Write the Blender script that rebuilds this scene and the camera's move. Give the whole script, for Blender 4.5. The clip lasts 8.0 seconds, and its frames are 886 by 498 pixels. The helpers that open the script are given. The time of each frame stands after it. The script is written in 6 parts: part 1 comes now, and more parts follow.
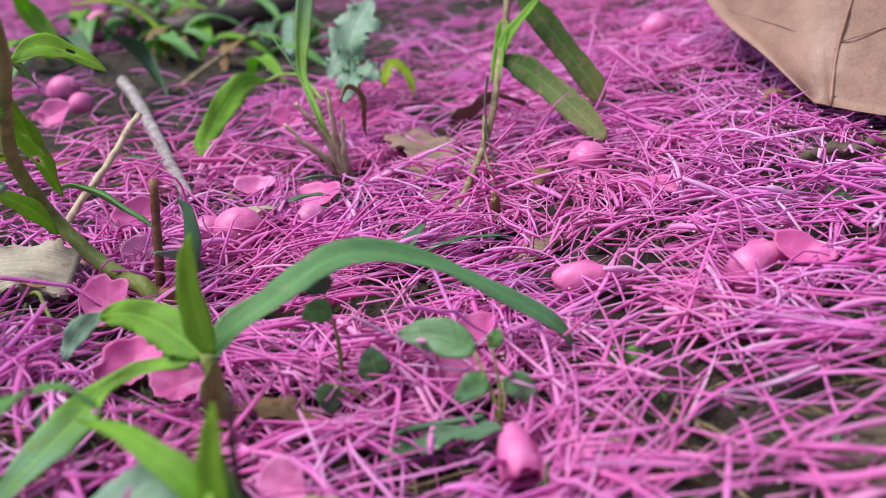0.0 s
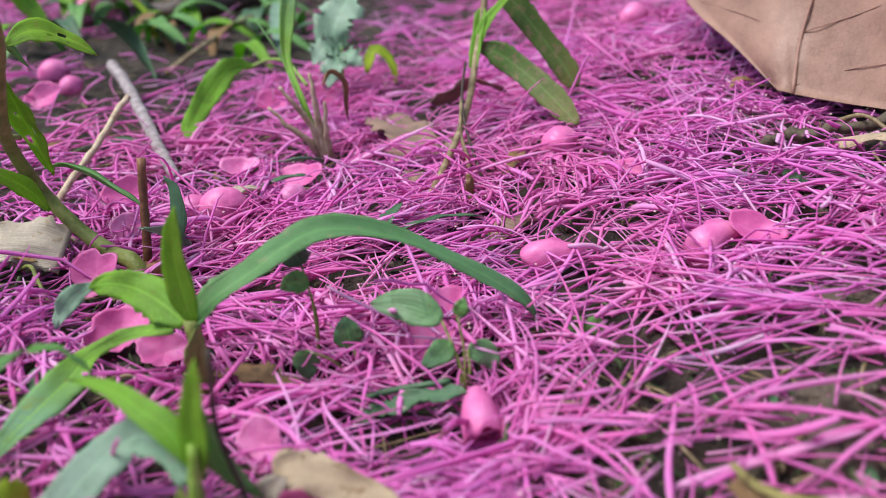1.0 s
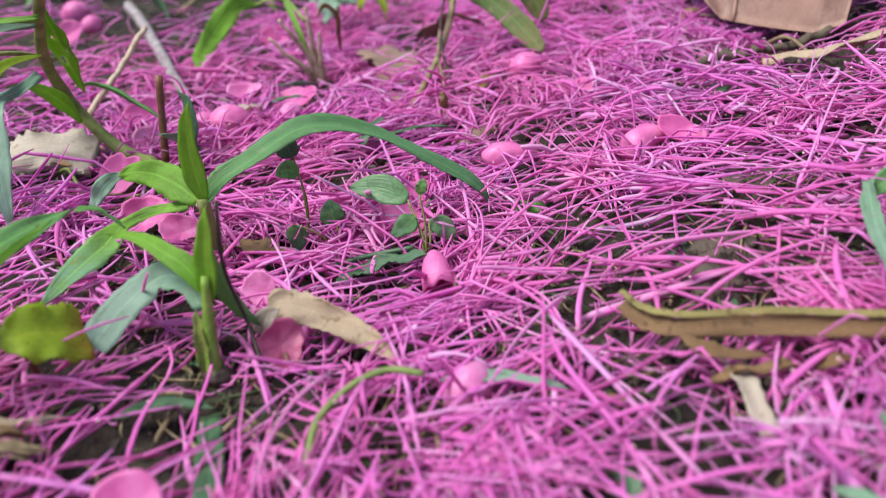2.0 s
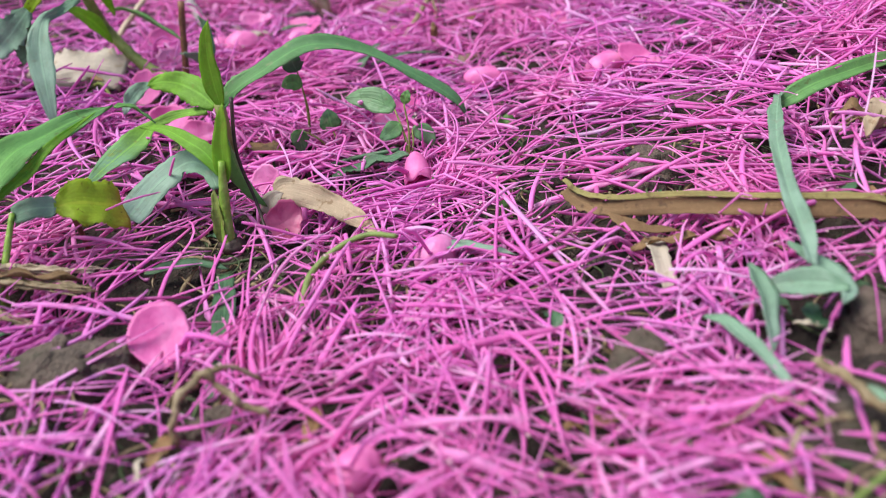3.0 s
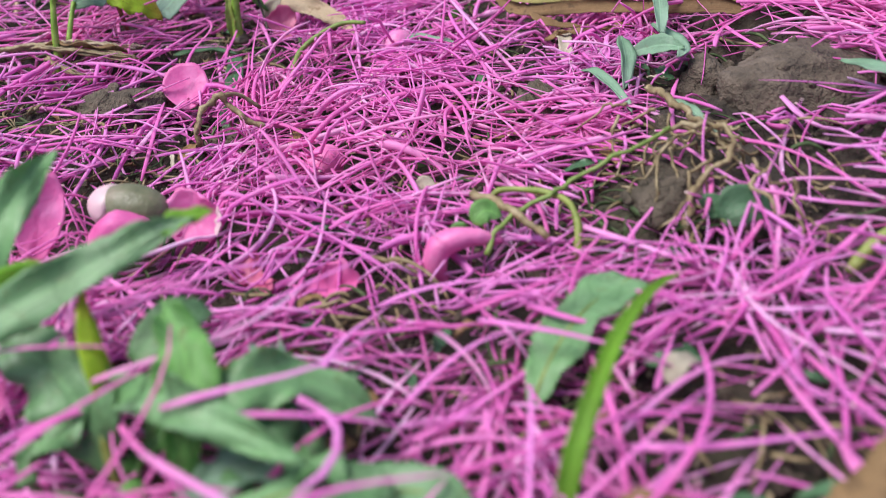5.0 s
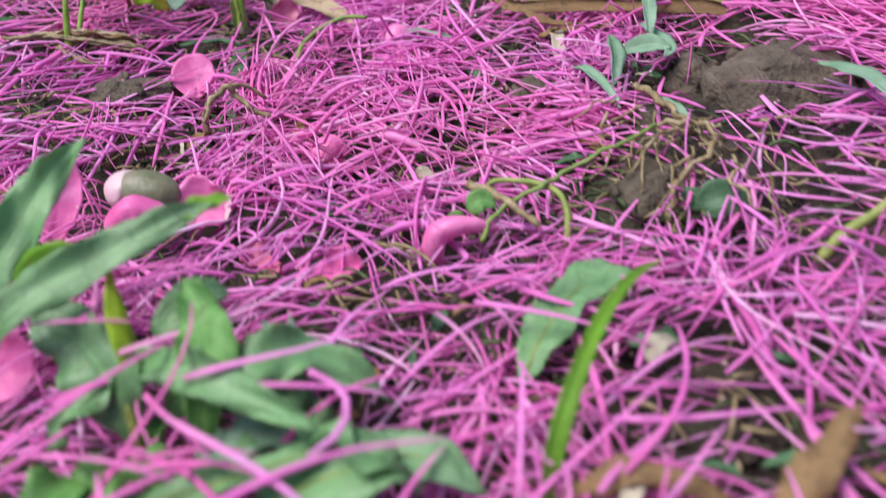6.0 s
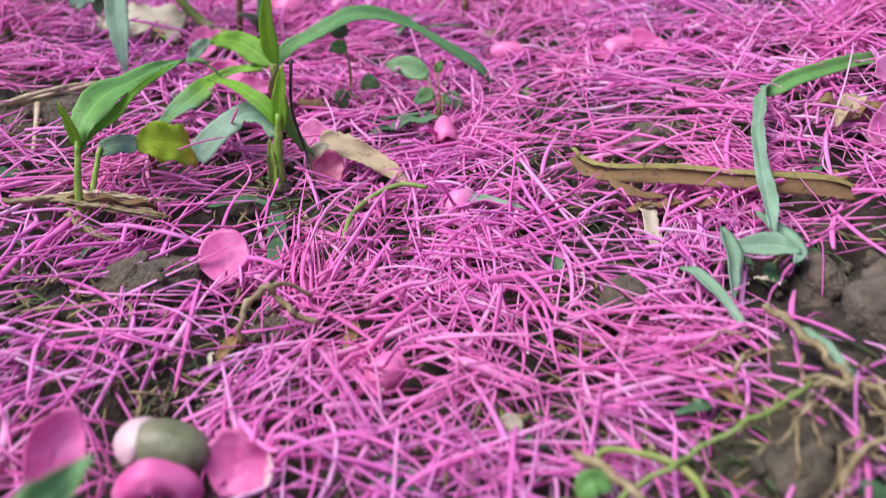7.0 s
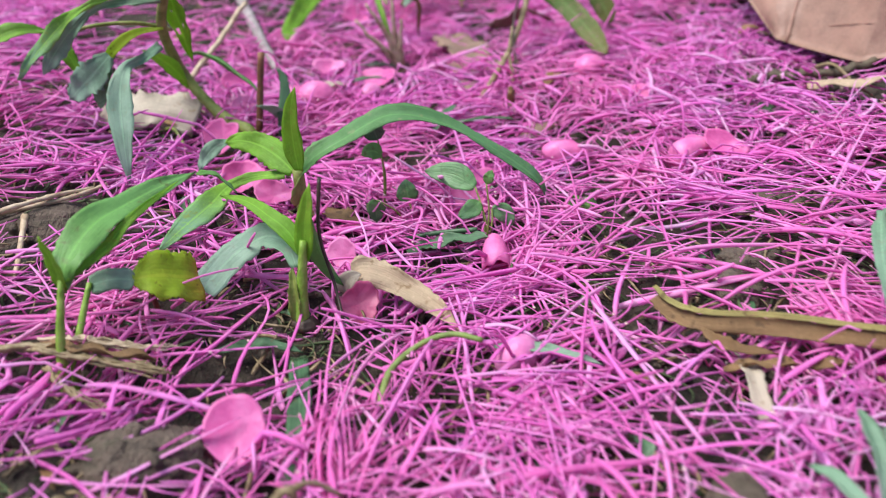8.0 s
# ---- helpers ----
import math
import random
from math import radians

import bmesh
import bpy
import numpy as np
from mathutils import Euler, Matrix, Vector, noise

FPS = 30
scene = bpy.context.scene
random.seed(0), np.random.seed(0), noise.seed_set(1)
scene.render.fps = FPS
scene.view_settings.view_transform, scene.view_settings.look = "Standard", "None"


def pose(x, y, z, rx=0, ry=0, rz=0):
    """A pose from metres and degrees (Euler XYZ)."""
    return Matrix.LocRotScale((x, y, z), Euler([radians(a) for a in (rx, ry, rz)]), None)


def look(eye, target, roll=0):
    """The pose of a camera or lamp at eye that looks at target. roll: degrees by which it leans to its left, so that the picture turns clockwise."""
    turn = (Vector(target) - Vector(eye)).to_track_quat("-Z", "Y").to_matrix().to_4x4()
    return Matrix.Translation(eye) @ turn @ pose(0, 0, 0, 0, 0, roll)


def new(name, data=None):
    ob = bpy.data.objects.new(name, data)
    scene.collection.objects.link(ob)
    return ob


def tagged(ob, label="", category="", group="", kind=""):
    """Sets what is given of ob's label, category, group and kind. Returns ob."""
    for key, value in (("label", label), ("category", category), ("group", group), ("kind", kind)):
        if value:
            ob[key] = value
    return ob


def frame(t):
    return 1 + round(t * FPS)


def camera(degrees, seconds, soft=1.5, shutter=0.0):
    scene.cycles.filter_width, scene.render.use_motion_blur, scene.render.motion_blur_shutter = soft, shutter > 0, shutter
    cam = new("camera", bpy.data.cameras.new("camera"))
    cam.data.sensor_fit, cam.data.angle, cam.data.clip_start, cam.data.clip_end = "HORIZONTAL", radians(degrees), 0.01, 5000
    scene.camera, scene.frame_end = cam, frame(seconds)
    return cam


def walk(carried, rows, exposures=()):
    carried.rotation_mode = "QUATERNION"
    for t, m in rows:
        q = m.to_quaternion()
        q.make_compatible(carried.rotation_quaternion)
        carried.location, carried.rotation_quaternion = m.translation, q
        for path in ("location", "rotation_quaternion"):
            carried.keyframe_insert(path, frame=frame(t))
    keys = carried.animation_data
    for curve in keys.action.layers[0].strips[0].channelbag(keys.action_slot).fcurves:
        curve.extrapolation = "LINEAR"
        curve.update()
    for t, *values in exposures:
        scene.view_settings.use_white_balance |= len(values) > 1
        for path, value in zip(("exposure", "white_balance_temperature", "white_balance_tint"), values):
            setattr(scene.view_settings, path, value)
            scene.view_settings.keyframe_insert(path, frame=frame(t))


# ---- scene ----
cam = camera(51.0, 8.0, soft=0.55, shutter=0.3)
# seconds, eye in metres, then yaw, pitch and roll in degrees
PATH = [
    (0, 0.0017, -0.0001, 0.0870, -1.36, -24.37, -7.45),
    (0.5, 0.0014, 0.0015, 0.0853, -1.67, -24.79, -7.21),
    (1, 0.0050, -0.0109, 0.0889, -1.86, -25.21, -6.92),
    (1.5, 0.0110, -0.0319, 0.0904, -1.43, -26.25, -7.31),
    (2, 0.0124, -0.0520, 0.0906, -0.60, -27.71, -7.72),
    (2.2, 0.0136, -0.0603, 0.0888, -0.18, -28.28, -7.83),
    (3.5, 0.0202, -0.1122, 0.0980, 1.10, -31.98, -6.79),
    (4, 0.0205, -0.1366, 0.0951, 1.82, -33.50, -6.82),
    (4.5, 0.0222, -0.1499, 0.0954, 2.11, -34.27, -6.57),
    (4.7, 0.0269, -0.1547, 0.0944, 2.22, -34.55, -6.62),
    (5.8, 0.0324, -0.1794, 0.0981, 1.47, -36.35, -5.61),
    (6, 0.0289, -0.1723, 0.1008, 1.41, -35.98, -5.34),
    (6.5, 0.0238, -0.1466, 0.1101, 1.19, -34.29, -4.55),
    (7, 0.0155, -0.1203, 0.1092, 1.45, -32.62, -3.98),
    (7.5, 0.0152, -0.0996, 0.1129, 1.72, -30.96, -3.60),
    (8, 0.0075, -0.0758, 0.1081, 2.34, -29.59, -3.78),
]
walk(cam, [(t, pose(x, y, z, 90 + pitch, 0, yaw) @ pose(0, 0, 0, 0, 0, roll)) for t, x, y, z, yaw, pitch, roll in PATH],
     [(0, 0.42), (1.5, 0.43), (2.2, 0.52), (3.5, 0.58), (4.5, 0.52), (6, 0.52), (8, 0.63)])
cam.data.dof.use_dof, cam.data.dof.focus_distance, cam.data.dof.aperture_fstop = True, 0.22, 15.0

# ---- sky, sun ----
world = bpy.data.worlds.new("shade_under_trees")
world.use_nodes = True
scene.world = world
wt = world.node_tree
sky = wt.nodes.new("ShaderNodeTexSky")
sky.sky_type, sky.sun_disc = "NISHITA", False
sky.air_density, sky.dust_density, sky.ozone_density = 0.85, 1.8, 1.0
sky.sun_elevation, sky.sun_rotation = radians(67), radians(-97)
wt.links.new(sky.outputs["Color"], wt.nodes["Background"].inputs["Color"])
wt.nodes["Background"].inputs["Strength"].default_value = 0.108
sun_data = bpy.data.lights.new("sun", "SUN")
sun_data.energy, sun_data.angle, sun_data.color = 3.3, radians(34), (1.0, 0.96, 0.965)
sun = new("sun", sun_data)
sun.matrix_world = look((-0.42, -0.05, 1.0), (0, 0, 0))

MM = 0.001


# ---- materials ----
def material(name):
    m = bpy.data.materials.new(name)
    m.use_nodes = True
    nt = m.node_tree
    return m, nt, nt.nodes["Principled BSDF"], nt.nodes["Material Output"]


def ramp(nt, fac, stops):
    r = nt.nodes.new("ShaderNodeValToRGB")
    while len(r.color_ramp.elements) < len(stops):
        r.color_ramp.elements.new(0.5)
    for e, (at, col) in zip(r.color_ramp.elements, stops):
        e.position, e.color = at, (*col, 1)
    nt.links.new(fac, r.inputs["Fac"])
    return r.outputs["Color"]


def noise_tex(nt, scale, detail=4.0, rough=0.6, vec=None):
    n = nt.nodes.new("ShaderNodeTexNoise")
    n.inputs["Scale"].default_value, n.inputs["Detail"].default_value, n.inputs["Roughness"].default_value = scale, detail, rough
    if vec is None:
        vec = nt.nodes.new("ShaderNodeTexCoord").outputs["Object"]
    nt.links.new(vec, n.inputs["Vector"])
    return n.outputs["Fac"]


def mixed(nt, fac, a, b, blend="MIX"):
    m = nt.nodes.new("ShaderNodeMix")
    m.data_type, m.blend_type = "RGBA", blend
    for sock, v in ((m.inputs["Factor"], fac), (m.inputs[6], a), (m.inputs[7], b)):
        if isinstance(v, bpy.types.NodeSocket):
            nt.links.new(v, sock)
        elif isinstance(v, tuple):
            sock.default_value = (*v, 1)
        else:
            sock.default_value = v
    return m.outputs[2]


def calc(nt, op, a, b=0.0):
    m = nt.nodes.new("ShaderNodeMath")
    m.operation = op
    for sock, v in zip(m.inputs, (a, b)):
        if isinstance(v, bpy.types.NodeSocket):
            nt.links.new(v, sock)
        else:
            sock.default_value = v
    return m.outputs[0]


def bumped(nt, bsdf, height, strength, distance):
    b = nt.nodes.new("ShaderNodeBump")
    b.inputs["Strength"].default_value, b.inputs["Distance"].default_value = strength, distance
    nt.links.new(height, b.inputs["Height"])
    nt.links.new(b.outputs["Normal"], bsdf.inputs["Normal"])


def see_through(nt, bsdf, out, colour, share):
    """Lets part of the light pass through a thin sheet."""
    t = nt.nodes.new("ShaderNodeBsdfTranslucent")
    if isinstance(colour, tuple):
        t.inputs["Color"].default_value = (*colour, 1)
    else:
        nt.links.new(colour, t.inputs["Color"])
    m = nt.nodes.new("ShaderNodeMixShader")
    m.inputs[0].default_value = share
    nt.links.new(bsdf.outputs[0], m.inputs[1])
    nt.links.new(t.outputs[0], m.inputs[2])
    nt.links.new(m.outputs[0], out.inputs["Surface"])


def stamen_material(name, per_island):
    m, nt, b, out = material(name)
    if per_island:
        rnd = nt.nodes.new("ShaderNodeNewGeometry").outputs["Random Per Island"]
    else:
        rnd = nt.nodes.new("ShaderNodeObjectInfo").outputs["Random"]
    col = ramp(nt, rnd, [(0.0, (0.60, 0.09, 0.37)), (0.12, (0.78, 0.145, 0.57)), (0.45, (0.85, 0.215, 0.69)), (0.75, (0.88, 0.34, 0.79)), (0.93, (0.91, 0.52, 0.85)), (1.0, (0.94, 0.70, 0.92))])
    streak = noise_tex(nt, 260.0, 3.0)
    col = mixed(nt, ramp(nt, streak, [(0.35, (0, 0, 0)), (0.75, (0.5, 0.5, 0.5))]), col, (0.82, 0.19, 0.52))
    # paler patches along the threads: their whitish highlights, put into the colour
    col = mixed(nt, ramp(nt, noise_tex(nt, 150.0, 3.0), [(0.52, (0, 0, 0)), (0.72, (0.38, 0.38, 0.38))]), col, (0.92, 0.50, 0.78))
    drift = noise_tex(nt, 16.0, 3.0)
    col = mixed(nt, ramp(nt, drift, [(0.40, (0.45, 0.45, 0.45)), (0.54, (0, 0, 0))]), col, (0.87, 0.22, 0.53))
    col = mixed(nt, ramp(nt, drift, [(0.54, (0, 0, 0)), (0.68, (0.22, 0.22, 0.22))]), col, (0.80, 0.28, 0.74))
    fuzz = noise_tex(nt, 2600.0, 2.0)
    col = mixed(nt, ramp(nt, fuzz, [(0.50, (0, 0, 0)), (0.75, (0.26, 0.26, 0.26))]), col, (0.93, 0.58, 0.82))
    nt.links.new(col, b.inputs["Base Color"])
    b.inputs["Roughness"].default_value = 0.6
    b.inputs["Specular IOR Level"].default_value = 0.22
    b.inputs["Sheen Weight"].default_value, b.inputs["Sheen Roughness"].default_value = 0.12, 0.5
    bumped(nt, b, fuzz, 0.35, 0.0002)
    see_through(nt, b, out, col, 0.36)
    return m


PINK = stamen_material("pink_stamen_mass", True)
PINK_ONE = stamen_material("pink_stamen", False)


def petal_material(name, dark, mid, pale, share=0.35, rough=0.42):
    m, nt, b, out = material(name)
    n = noise_tex(nt, 170.0, 4.0)
    col = ramp(nt, n, [(0.28, dark), (0.5, mid), (0.75, pale)])
    fine = noise_tex(nt, 900.0, 2.0)
    col = mixed(nt, ramp(nt, fine, [(0.55, (0, 0, 0)), (0.8, (0.35, 0.35, 0.35))]), col, pale)
    nt.links.new(col, b.inputs["Base Color"])
    b.inputs["Roughness"].default_value = rough
    veins = noise_tex(nt, 420.0, 3.0)
    bumped(nt, b, calc(nt, "ADD", n, calc(nt, "MULTIPLY", veins, 0.35)), 0.5, 0.0011)
    see_through(nt, b, out, col, share)
    return m


PETAL = petal_material("pink_petal", (0.72, 0.12, 0.40), (0.81, 0.185, 0.49), (0.87, 0.31, 0.62), 0.35, 0.5)
PETAL_PALE = petal_material("pale_pink_petal", (0.76, 0.20, 0.48), (0.84, 0.29, 0.59), (0.90, 0.45, 0.71), 0.32)
BUD = petal_material("pink_bud", (0.70, 0.13, 0.38), (0.83, 0.21, 0.49), (0.88, 0.32, 0.59), 0.2, 0.42)
PETAL_RED = petal_material("reddish_petal", (0.55, 0.09, 0.22), (0.70, 0.17, 0.33), (0.78, 0.28, 0.42))
WHITISH = petal_material("whitish_petal", (0.78, 0.46, 0.58), (0.85, 0.62, 0.68), (0.90, 0.76, 0.76), 0.4)
CALYX = petal_material("green_calyx", (0.08, 0.09, 0.045), (0.14, 0.145, 0.08), (0.23, 0.19, 0.14), 0.0, 0.5)


def leaf_material(name, base, tip, spot=None, ribs=8, gloss=0.38, share=0.35, spots=0.0, midrib=0.3, span=(0.1, 0.9), gleam=0.5, net=0.0):
    """A leaf of two greens from foot to tip, with ribs along it, blotches and pores. The ribs follow the leaf's own map."""
    m, nt, b, out = material(name)
    uv = nt.nodes.new("ShaderNodeUVMap").outputs["UV"]
    sep = nt.nodes.new("ShaderNodeSeparateXYZ")
    nt.links.new(uv, sep.inputs[0])
    col = ramp(nt, sep.outputs["Y"], [(span[0], base), (span[1], tip)])
    blotch = noise_tex(nt, 140.0, 5.0)
    col = mixed(nt, ramp(nt, blotch, [(0.44, (0, 0, 0)), (0.68, (0.55, 0.55, 0.55))]), col, tuple(c * 0.55 for c in base))
    grain = noise_tex(nt, 1100.0, 3.0)
    col = mixed(nt, ramp(nt, grain, [(0.52, (0, 0, 0)), (0.75, (0.5, 0.5, 0.5))]), col, tuple(min(1, c * 1.3 + 0.03) for c in base))
    stretch = nt.nodes.new("ShaderNodeCombineXYZ")
    nt.links.new(calc(nt, "MULTIPLY", sep.outputs["X"], ribs * 3.0), stretch.inputs[0])
    nt.links.new(calc(nt, "MULTIPLY", sep.outputs["Y"], 1.6), stretch.inputs[1])
    rib = ramp(nt, noise_tex(nt, 1.0, 3.0, 0.6, stretch.outputs[0]), [(0.38, (0, 0, 0)), (0.62, (1, 1, 1))])
    mid = calc(nt, "LESS_THAN", calc(nt, "ABSOLUTE", calc(nt, "SUBTRACT", sep.outputs["X"], 0.5)), 0.035)
    col = mixed(nt, calc(nt, "MULTIPLY", rib, 0.2), col, tuple(min(1, c * 1.4 + 0.02) for c in base))
    col = mixed(nt, calc(nt, "MULTIPLY", mid, midrib), col, tuple(min(1, c * 1.9 + 0.04) for c in base))
    if spot:
        sp = noise_tex(nt, 420.0, 3.0)
        col = mixed(nt, ramp(nt, sp, [(0.60 - spots, (0, 0, 0)), (0.68 - spots, (0.85, 0.85, 0.85))]), col, spot)
    if net:
        cells = nt.nodes.new("ShaderNodeTexVoronoi")
        cells.feature = "DISTANCE_TO_EDGE"
        cells.inputs["Scale"].default_value = net
        nt.links.new(nt.nodes.new("ShaderNodeTexCoord").outputs["Object"], cells.inputs["Vector"])
        lines = ramp(nt, cells.outputs["Distance"], [(0.0, (0.55, 0.55, 0.55)), (0.07, (0, 0, 0))])
        col = mixed(nt, lines, col, tuple(c * 0.55 for c in base))
        cloud = noise_tex(nt, 38.0, 4.0)
        col = mixed(nt, ramp(nt, cloud, [(0.42, (0, 0, 0)), (0.62, (0.55, 0.55, 0.55))]), col, tuple(min(1, c * 1.5) for c in base))
    nt.links.new(col, b.inputs["Base Color"])
    b.inputs["Specular IOR Level"].default_value = gleam
    rough = calc(nt, "ADD", calc(nt, "MULTIPLY", blotch, 0.3), gloss - 0.12)
    nt.links.new(rough, b.inputs["Roughness"])
    h = calc(nt, "ADD", calc(nt, "MULTIPLY", rib, 0.35), calc(nt, "MULTIPLY", noise_tex(nt, 320.0, 4.0), 1.0))
    bumped(nt, b, h, 0.45, 0.0006)
    see_through(nt, b, out, col, share)
    return m


FRESH = leaf_material("fresh_green_blade", (0.25, 0.53, 0.05), (0.30, 0.60, 0.06), (0.32, 0.46, 0.06), 9, 0.45, 0.55)
# brighter copy of FRESH: light from behind the leaf is put into its colour
BACKLIT = leaf_material("backlit_yellow_green_blade", (0.30, 0.58, 0.05), (0.38, 0.64, 0.07), (0.40, 0.56, 0.08), 9, 0.45, 0.55)
TIPPED = leaf_material("green_blade_with_bluish_tip", (0.26, 0.53, 0.06), (0.24, 0.44, 0.28), (0.30, 0.42, 0.10), 9, 0.45, 0.4, 0.0, 0.3, (0.5, 0.78))
ARCHED = leaf_material("deep_green_blade", (0.13, 0.33, 0.09), (0.15, 0.33, 0.17), (0.26, 0.36, 0.16), 10, 0.42, 0.35)
MOTTLED = leaf_material("mottled_grey_green_leaf", (0.17, 0.36, 0.14), (0.27, 0.45, 0.25), (0.20, 0.24, 0.10), 5, 0.36, 0.4, -0.02, gleam=0.7, net=210.0)
GREEN = leaf_material("green_blade", (0.19, 0.44, 0.10), (0.20, 0.45, 0.15), (0.18, 0.26, 0.08), 9, 0.38, 0.4)
# the sky's whitish-blue sheen on upper sides is part of this colour
BLUE = leaf_material("bluish_green_blade", (0.22, 0.39, 0.24), (0.34, 0.50, 0.38), (0.28, 0.38, 0.26), 9, 0.42, 0.3)
YELLOW = leaf_material("yellowing_blade", (0.52, 0.72, 0.06), (0.58, 0.38, 0.06), (0.14, 0.09, 0.02), 7, 0.45, 0.6, -0.045, 0.2, (0.72, 1.0))
DARK = leaf_material("dark_green_leaf", (0.07, 0.17, 0.075), (0.09, 0.20, 0.10), (0.12, 0.16, 0.07), 6, 0.4, 0.25)
SPECKLED = leaf_material("speckled_green_leaf", (0.09, 0.18, 0.035), (0.18, 0.16, 0.045), (0.22, 0.19, 0.09), 8, 0.5, 0.25, 0.07, 0.3, (0.4, 0.95), 0.35)
TAN = leaf_material("tan_dry_leaf", (0.56, 0.44, 0.29), (0.48, 0.38, 0.23), (0.30, 0.20, 0.10), 8, 0.6, 0.25, midrib=0.0)
OLIVE_LEAF = leaf_material("olive_dry_leaf", (0.33, 0.29, 0.09), (0.30, 0.23, 0.08), (0.14, 0.09, 0.03), 7, 0.55, 0.2, 0.03, midrib=0.0)
STRAP = leaf_material("orange_brown_dry_leaf", (0.27, 0.165, 0.07), (0.21, 0.12, 0.05), (0.12, 0.07, 0.03), 14, 0.6, 0.25, 0.0, 0.0)
BROWN = leaf_material("brown_dry_leaf", (0.25, 0.15, 0.06), (0.19, 0.115, 0.045), (0.12, 0.07, 0.03), 7, 0.65, 0.15, 0.05, midrib=0.0)
ROSY = leaf_material("rosy_brown_dry_leaf", (0.36, 0.22, 0.16), (0.30, 0.175, 0.125), None, 3, 0.5, 0.25, 0.0, midrib=0.0, net=620.0)
GREY_LEAF = leaf_material("grey_dead_leaf", (0.25, 0.165, 0.115), (0.20, 0.135, 0.095), (0.10, 0.07, 0.05), 4, 0.6, 0.1, 0.05, midrib=0.0, net=220.0)
PALE = leaf_material("bleached_bract", (0.60, 0.54, 0.41), (0.57, 0.51, 0.40), (0.45, 0.35, 0.22), 6, 0.5, 0.3, midrib=0.0)


def stalk_material(name, a, b_col, c, rough=0.55, scale=300.0):
    m, nt, b, out = material(name)
    n = noise_tex(nt, scale, 5.0)
    nt.links.new(ramp(nt, n, [(0.3, a), (0.5, b_col), (0.72, c)]), b.inputs["Base Color"])
    b.inputs["Roughness"].default_value = rough
    bumped(nt, b, noise_tex(nt, scale * 2.5, 4.0), 0.6, 0.0006)
    return m


MOSSY = stalk_material("mossy_twig", (0.03, 0.024, 0.014), (0.085, 0.066, 0.04), (0.17, 0.14, 0.09), 0.75)
STALK = stalk_material("green_stalk", (0.13, 0.25, 0.02), (0.21, 0.36, 0.045), (0.33, 0.45, 0.11), 0.42)
VINE = stalk_material("vine_stem", (0.10, 0.15, 0.03), (0.17, 0.25, 0.05), (0.26, 0.32, 0.12), 0.55)
OLIVE = stalk_material("olive_stalk", (0.11, 0.15, 0.02), (0.20, 0.25, 0.05), (0.30, 0.32, 0.10))
WOOD = stalk_material("brown_twig", (0.10, 0.038, 0.018), (0.20, 0.085, 0.038), (0.30, 0.16, 0.08))
STRAW = stalk_material("pale_straw", (0.30, 0.22, 0.13), (0.50, 0.40, 0.26), (0.62, 0.53, 0.40))
BARK = stalk_material("grey_bark", (0.13, 0.11, 0.10), (0.32, 0.28, 0.27), (0.50, 0.46, 0.45))
ROOT = stalk_material("fibrous_root", (0.11, 0.08, 0.035), (0.23, 0.175, 0.085), (0.40, 0.33, 0.20))
MOSS = stalk_material("dark_moss", (0.02, 0.04, 0.012), (0.05, 0.085, 0.025), (0.10, 0.13, 0.05), 0.7)
ANTHER = stalk_material("pale_anther", (0.62, 0.36, 0.44), (0.75, 0.52, 0.52), (0.80, 0.66, 0.58))
RIB = stalk_material("leaf_rib", (0.26, 0.14, 0.10), (0.32, 0.18, 0.13), (0.38, 0.23, 0.17))
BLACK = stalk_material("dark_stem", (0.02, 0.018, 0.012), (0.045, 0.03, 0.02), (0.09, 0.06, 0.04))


def soil_material(name, dark, mid_tone, pale):
    m, nt, b, out = material(name)
    big, mid, fine = noise_tex(nt, 22.0, 5.0), noise_tex(nt, 150.0, 6.0), noise_tex(nt, 900.0, 4.0)
    col = ramp(nt, mid, [(0.25, dark), (0.5, mid_tone), (0.78, pale)])
    col = mixed(nt, ramp(nt, big, [(0.45, (0, 0, 0)), (0.7, (0.6, 0.6, 0.6))]), col, (0.10, 0.085, 0.055))
    col = mixed(nt, ramp(nt, noise_tex(nt, 70.0, 4.0), [(0.58, (0, 0, 0)), (0.72, (0.5, 0.5, 0.5))]), col, (0.045, 0.065, 0.022))
    col = mixed(nt, ramp(nt, fine, [(0.66, (0, 0, 0)), (0.76, (0.7, 0.7, 0.7))]), col, (0.26, 0.22, 0.17))
    nt.links.new(col, b.inputs["Base Color"])
    b.inputs["Roughness"].default_value = 0.85
    bumped(nt, b, calc(nt, "ADD", calc(nt, "MULTIPLY", mid, 1.0), calc(nt, "MULTIPLY", fine, 0.5)), 1.0, 0.004)
    return m


SOIL = soil_material("damp_soil", (0.010, 0.007, 0.005), (0.030, 0.022, 0.015), (0.095, 0.070, 0.050))
CLOD = soil_material("pale_clod", (0.055, 0.041, 0.030), (0.125, 0.095, 0.070), (0.225, 0.175, 0.133))


# ---- the lie of the ground, in millimetres ----
def lie(x, y):
    """The level of the mat of fallen stamens."""
    u, v = np.clip(np.asarray(x) / 100, -1.5, 1.5), np.clip((np.asarray(y) - 130) / 100, -3, 4)
    flat = 1 / (1 + (np.asarray(y) - 130.0) ** 4 / 900.0**4)
    return (-3.8 - 2.32 * u - 0.53 * v + 7.54 * u * u - 0.14 * u * v - 0.32 * v * v) * flat - dip(x, y)


def dip(x, y):
    """A shallow hollow across the middle of the walk."""
    return 3.8 * np.exp(-(((np.asarray(y) - 98) / 92.0) ** 4)) * np.exp(-(((np.asarray(x) - 18) / 80.0) ** 4))


